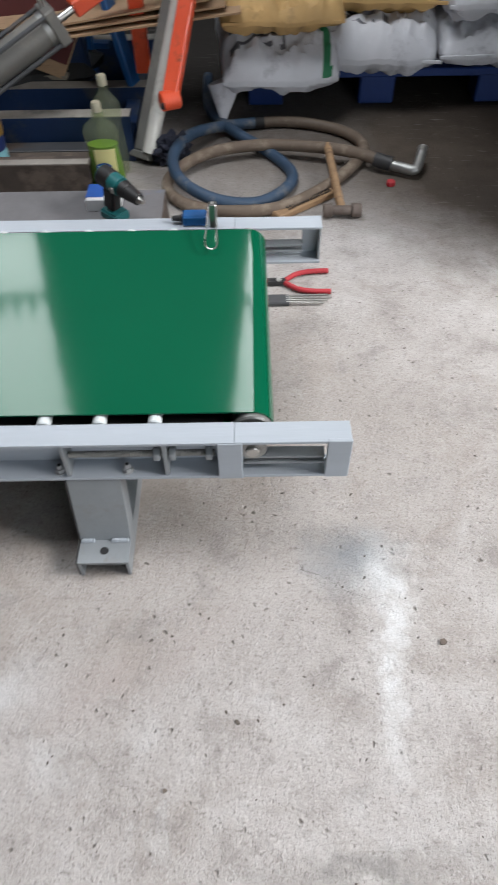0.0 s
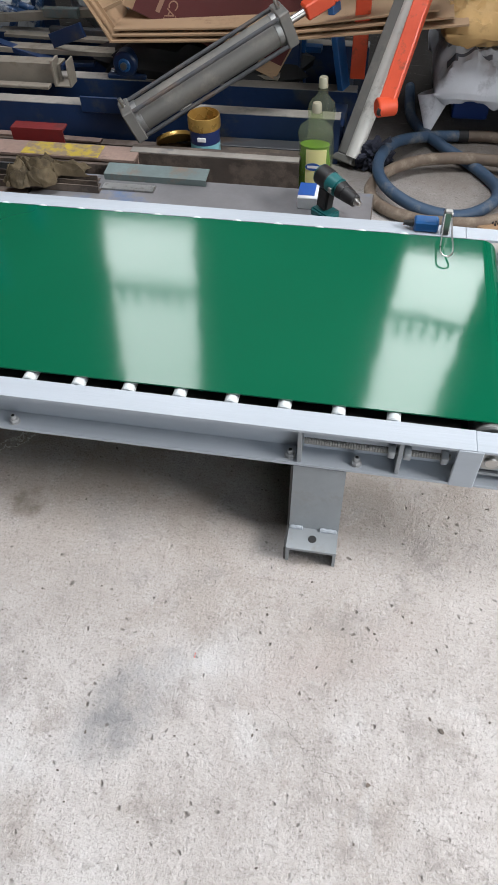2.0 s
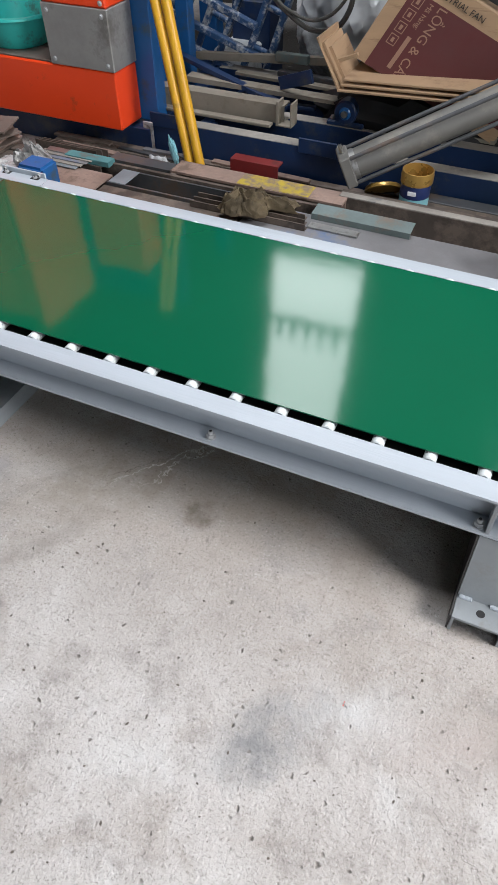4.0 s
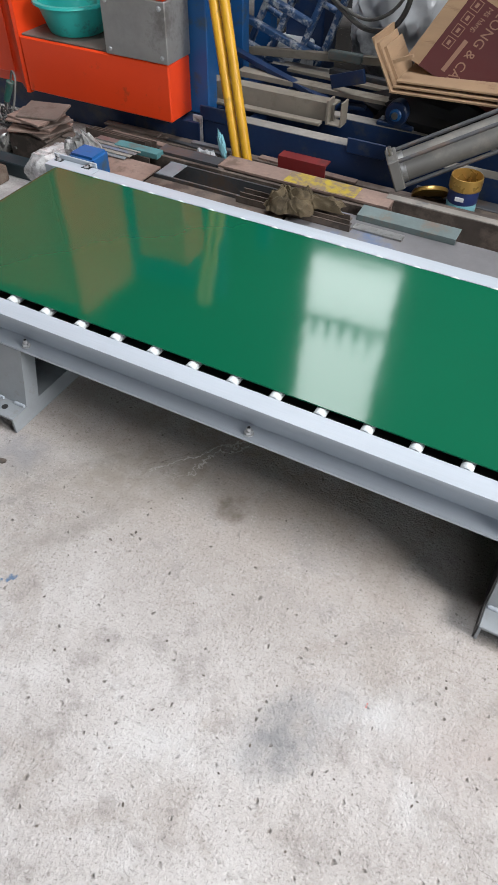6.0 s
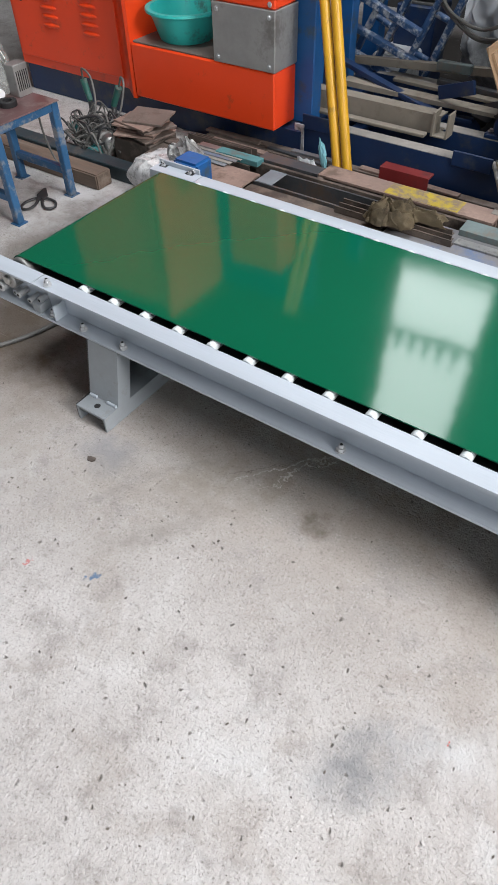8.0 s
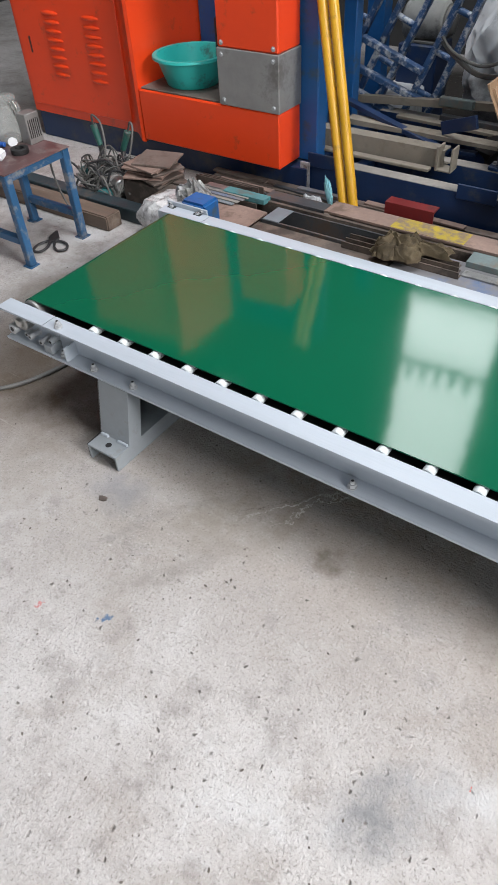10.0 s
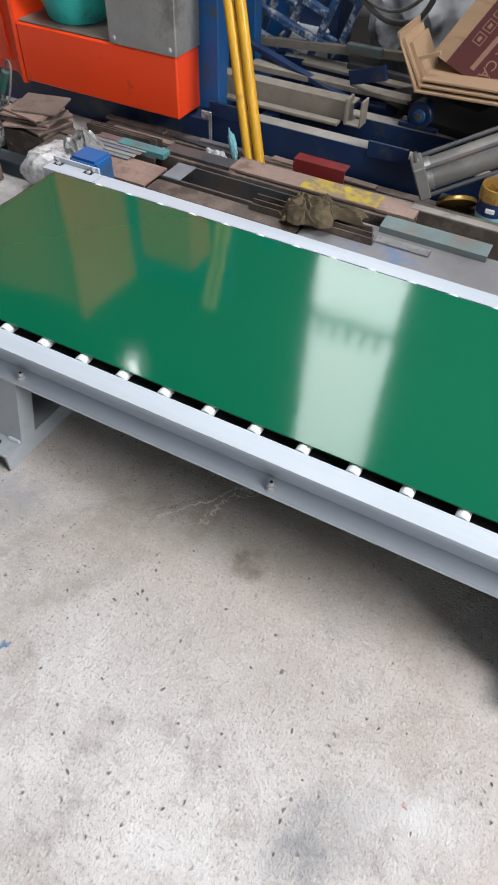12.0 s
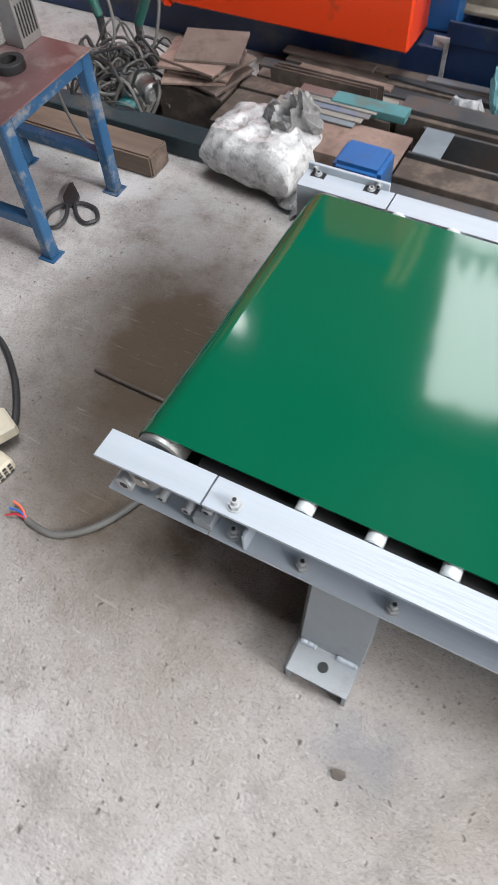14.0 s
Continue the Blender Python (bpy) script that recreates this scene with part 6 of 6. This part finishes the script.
part("wrap", pillow(0.28, 0.20, 0.145, pose(-2.20, 2.12, 0.070, 0, 0, -6), 21, 0.0, 40, 0.009), FILM, bw)
part("loose_film", crumpled_sheet(0.13, 0.10, pose(-2.135, 2.175, 0.12, 25, -15, 30), 25, 0.11, 4.5), FILM, bw)
part("film_tail", crumpled_sheet(0.13, 0.09, pose(-2.040, 2.065, 0.002, 0, 0, 40), 26, 0.08, 4.5), FILM, bw)

# ---- loose cables, connector and bits at the drive end ----
tagged(part("cable", tube([(-2.55, 1.38, 0.008), (-2.46, 1.365, 0.008), (-2.375, 1.305, 0.008), (-2.315, 1.24, 0.008), (-2.285, 1.185, 0.008), (-2.30, 1.13, 0.008)], 0.0075, 10), DARKCABLE), "dark rubber cable curving over the floor", "cable")
wire = thing("motor_cable", "grey cable with bare coloured wire ends", "cable")
part("sheath", tube([(-2.135, 1.045, 0.007), (-2.07, 1.045, 0.007), (-2.01, 1.095, 0.007), (-1.965, 1.19, 0.007), (-1.93, 1.33, 0.008), (-1.88, 1.48, 0.008)], 0.0065, 10), CABLE, wire)
for _k, _m2 in enumerate((REDGRIP, LABELB, ORANGE_ARM)):
    part("wire_end", tube([(-2.135, 1.045, 0.007), (-2.155, 1.052 + 0.007 * (_k - 1), 0.012), (-2.175, 1.048 + 0.014 * (_k - 1), 0.010 + 0.004 * _k)], 0.0022, 6), _m2, wire)
con = thing("terminal_plug", "cream multi-pin plugs joined by a bunch of coloured wires", "connector", at=(-2.262, 1.105, 0.0))
con.rotation_euler = (0, 0, radians(40))
CREAM = mat("cream_plastic", (0.60, 0.54, 0.42), 0.5, 0, 0.12, 20, 80, 0.1)
for _dx, _dz, _yaw in ((0.0, 0.0, -50), (0.018, 0.026, 25)):
    _m = pose(_dx, _dx * 3.6, _dz, 0, 0, _yaw)
    plug_body = part("housing", box(-0.032, 0.034, -0.030, 0.030, 0.0, 0.034, 0.006, _m), CREAM, con)
    for _k in range(4):
        for _j in range(3):
            part("pin_hole", box(0.0335, 0.0348, -0.024 + 0.0125 * _k, -0.016 + 0.0125 * _k, 0.004 + 0.0095 * _j, 0.0105 + 0.0095 * _j, 0, _m), DARKCABLE, plug_body)
random.seed(23)
for _k in range(14):
    _u = random.uniform(-0.02, 0.02)
    part("wire", tube([(_u, 0.02, 0.030), (-0.03 + _u, 0.03 + random.uniform(-0.02, 0.02), 0.05 + random.uniform(0, 0.015)), (0.0 + _u, 0.055, 0.045), (0.03 + _u, 0.065 + random.uniform(-0.015, 0.02), 0.055)], 0.0024, 6), (REDGRIP, YELLOW, DARKCABLE, ORANGE_ARM, LABELB, DARKCABLE, BLACK)[_k % 7], con)
part("lead", tube([(-0.03, 0.0, 0.016), (-0.09, -0.01, 0.010), (-0.16, 0.03, 0.009), (-0.24, 0.10, 0.009)], 0.007, 8), DARKCABLE, con)
tagged(part("welding_rod", tube([(-2.225, 1.392, 0.006), (-2.12, 1.388, 0.006), (-1.95, 1.386, 0.006)], 0.004, 8), RUST), "thin rusty rod lying on the floor", "rod")
for _k, (_x, _yy, _a) in enumerate(((-2.705, 1.485, 20), (-2.660, 1.445, 5))):
    t = thing("spanner", "bright steel spanner on the floor", "spanner", "spanners", at=(_x, _yy, 0.0))
    t.rotation_euler = (0, 0, radians(_a))
    part("shank", box(-0.09, 0.05, -0.006, 0.006, 0.002, 0.010, 0.002), STEEL, t)
    part("ring_end", lathe([(0.009, 0.0), (0.017, 0.0), (0.018, 0.002), (0.018, 0.012), (0.017, 0.014), (0.009, 0.014), (0.009, 0.0)], 24, Matrix.Translation((0.062, 0, 0))), STEEL, t)

# ---- grit and chips on the floor ----
random.seed(11)
_b = bmesh.new()
for _k in range(300):
    x, y = random.uniform(-2.4, 1.0), random.uniform(0.3, 2.0)
    if _k % 3 == 0:
        x, y = random.uniform(-1.9, 0.9), random.uniform(0.35, 1.0)
    s = random.uniform(0.0008, 0.0026) * (1.8 if random.random() < 0.05 else 1)
    m = pose(x, y, s * 0.25, random.uniform(-20, 20), random.uniform(-20, 20), random.uniform(0, 360)) @ Matrix.Diagonal((s * random.uniform(1, 2.2), s, s * 0.5, 1))
    bmesh.ops.create_icosphere(_b, subdivisions=1, radius=1, matrix=m)
tagged(part("floor_grit", _b, mat("dark_grit", (0.13, 0.11, 0.095), 0.9, 0, 0.3, 30, 90, 0.1, per_island=True)), "scattered dark grit and chips on the concrete", "grit", kind="stuff")
for _x, _yy, _s in ((-1.459, 0.926, 0.015), (-0.345, 0.429, 0.016), (0.38, 0.864, 0.010), (-0.12, 0.62, 0.006)):
    b = prism([(_x + _s * math.cos(k * 1.05) * random.uniform(0.5, 1.1), _yy + 0.7 * _s * math.sin(k * 1.05) * random.uniform(0.4, 1.1)) for k in range(6)], 0.0, 0.004, "z", 0.0006)
    tagged(part("chip", b, RUST), "dark flat chip of rusty scrap on the floor", "chip")
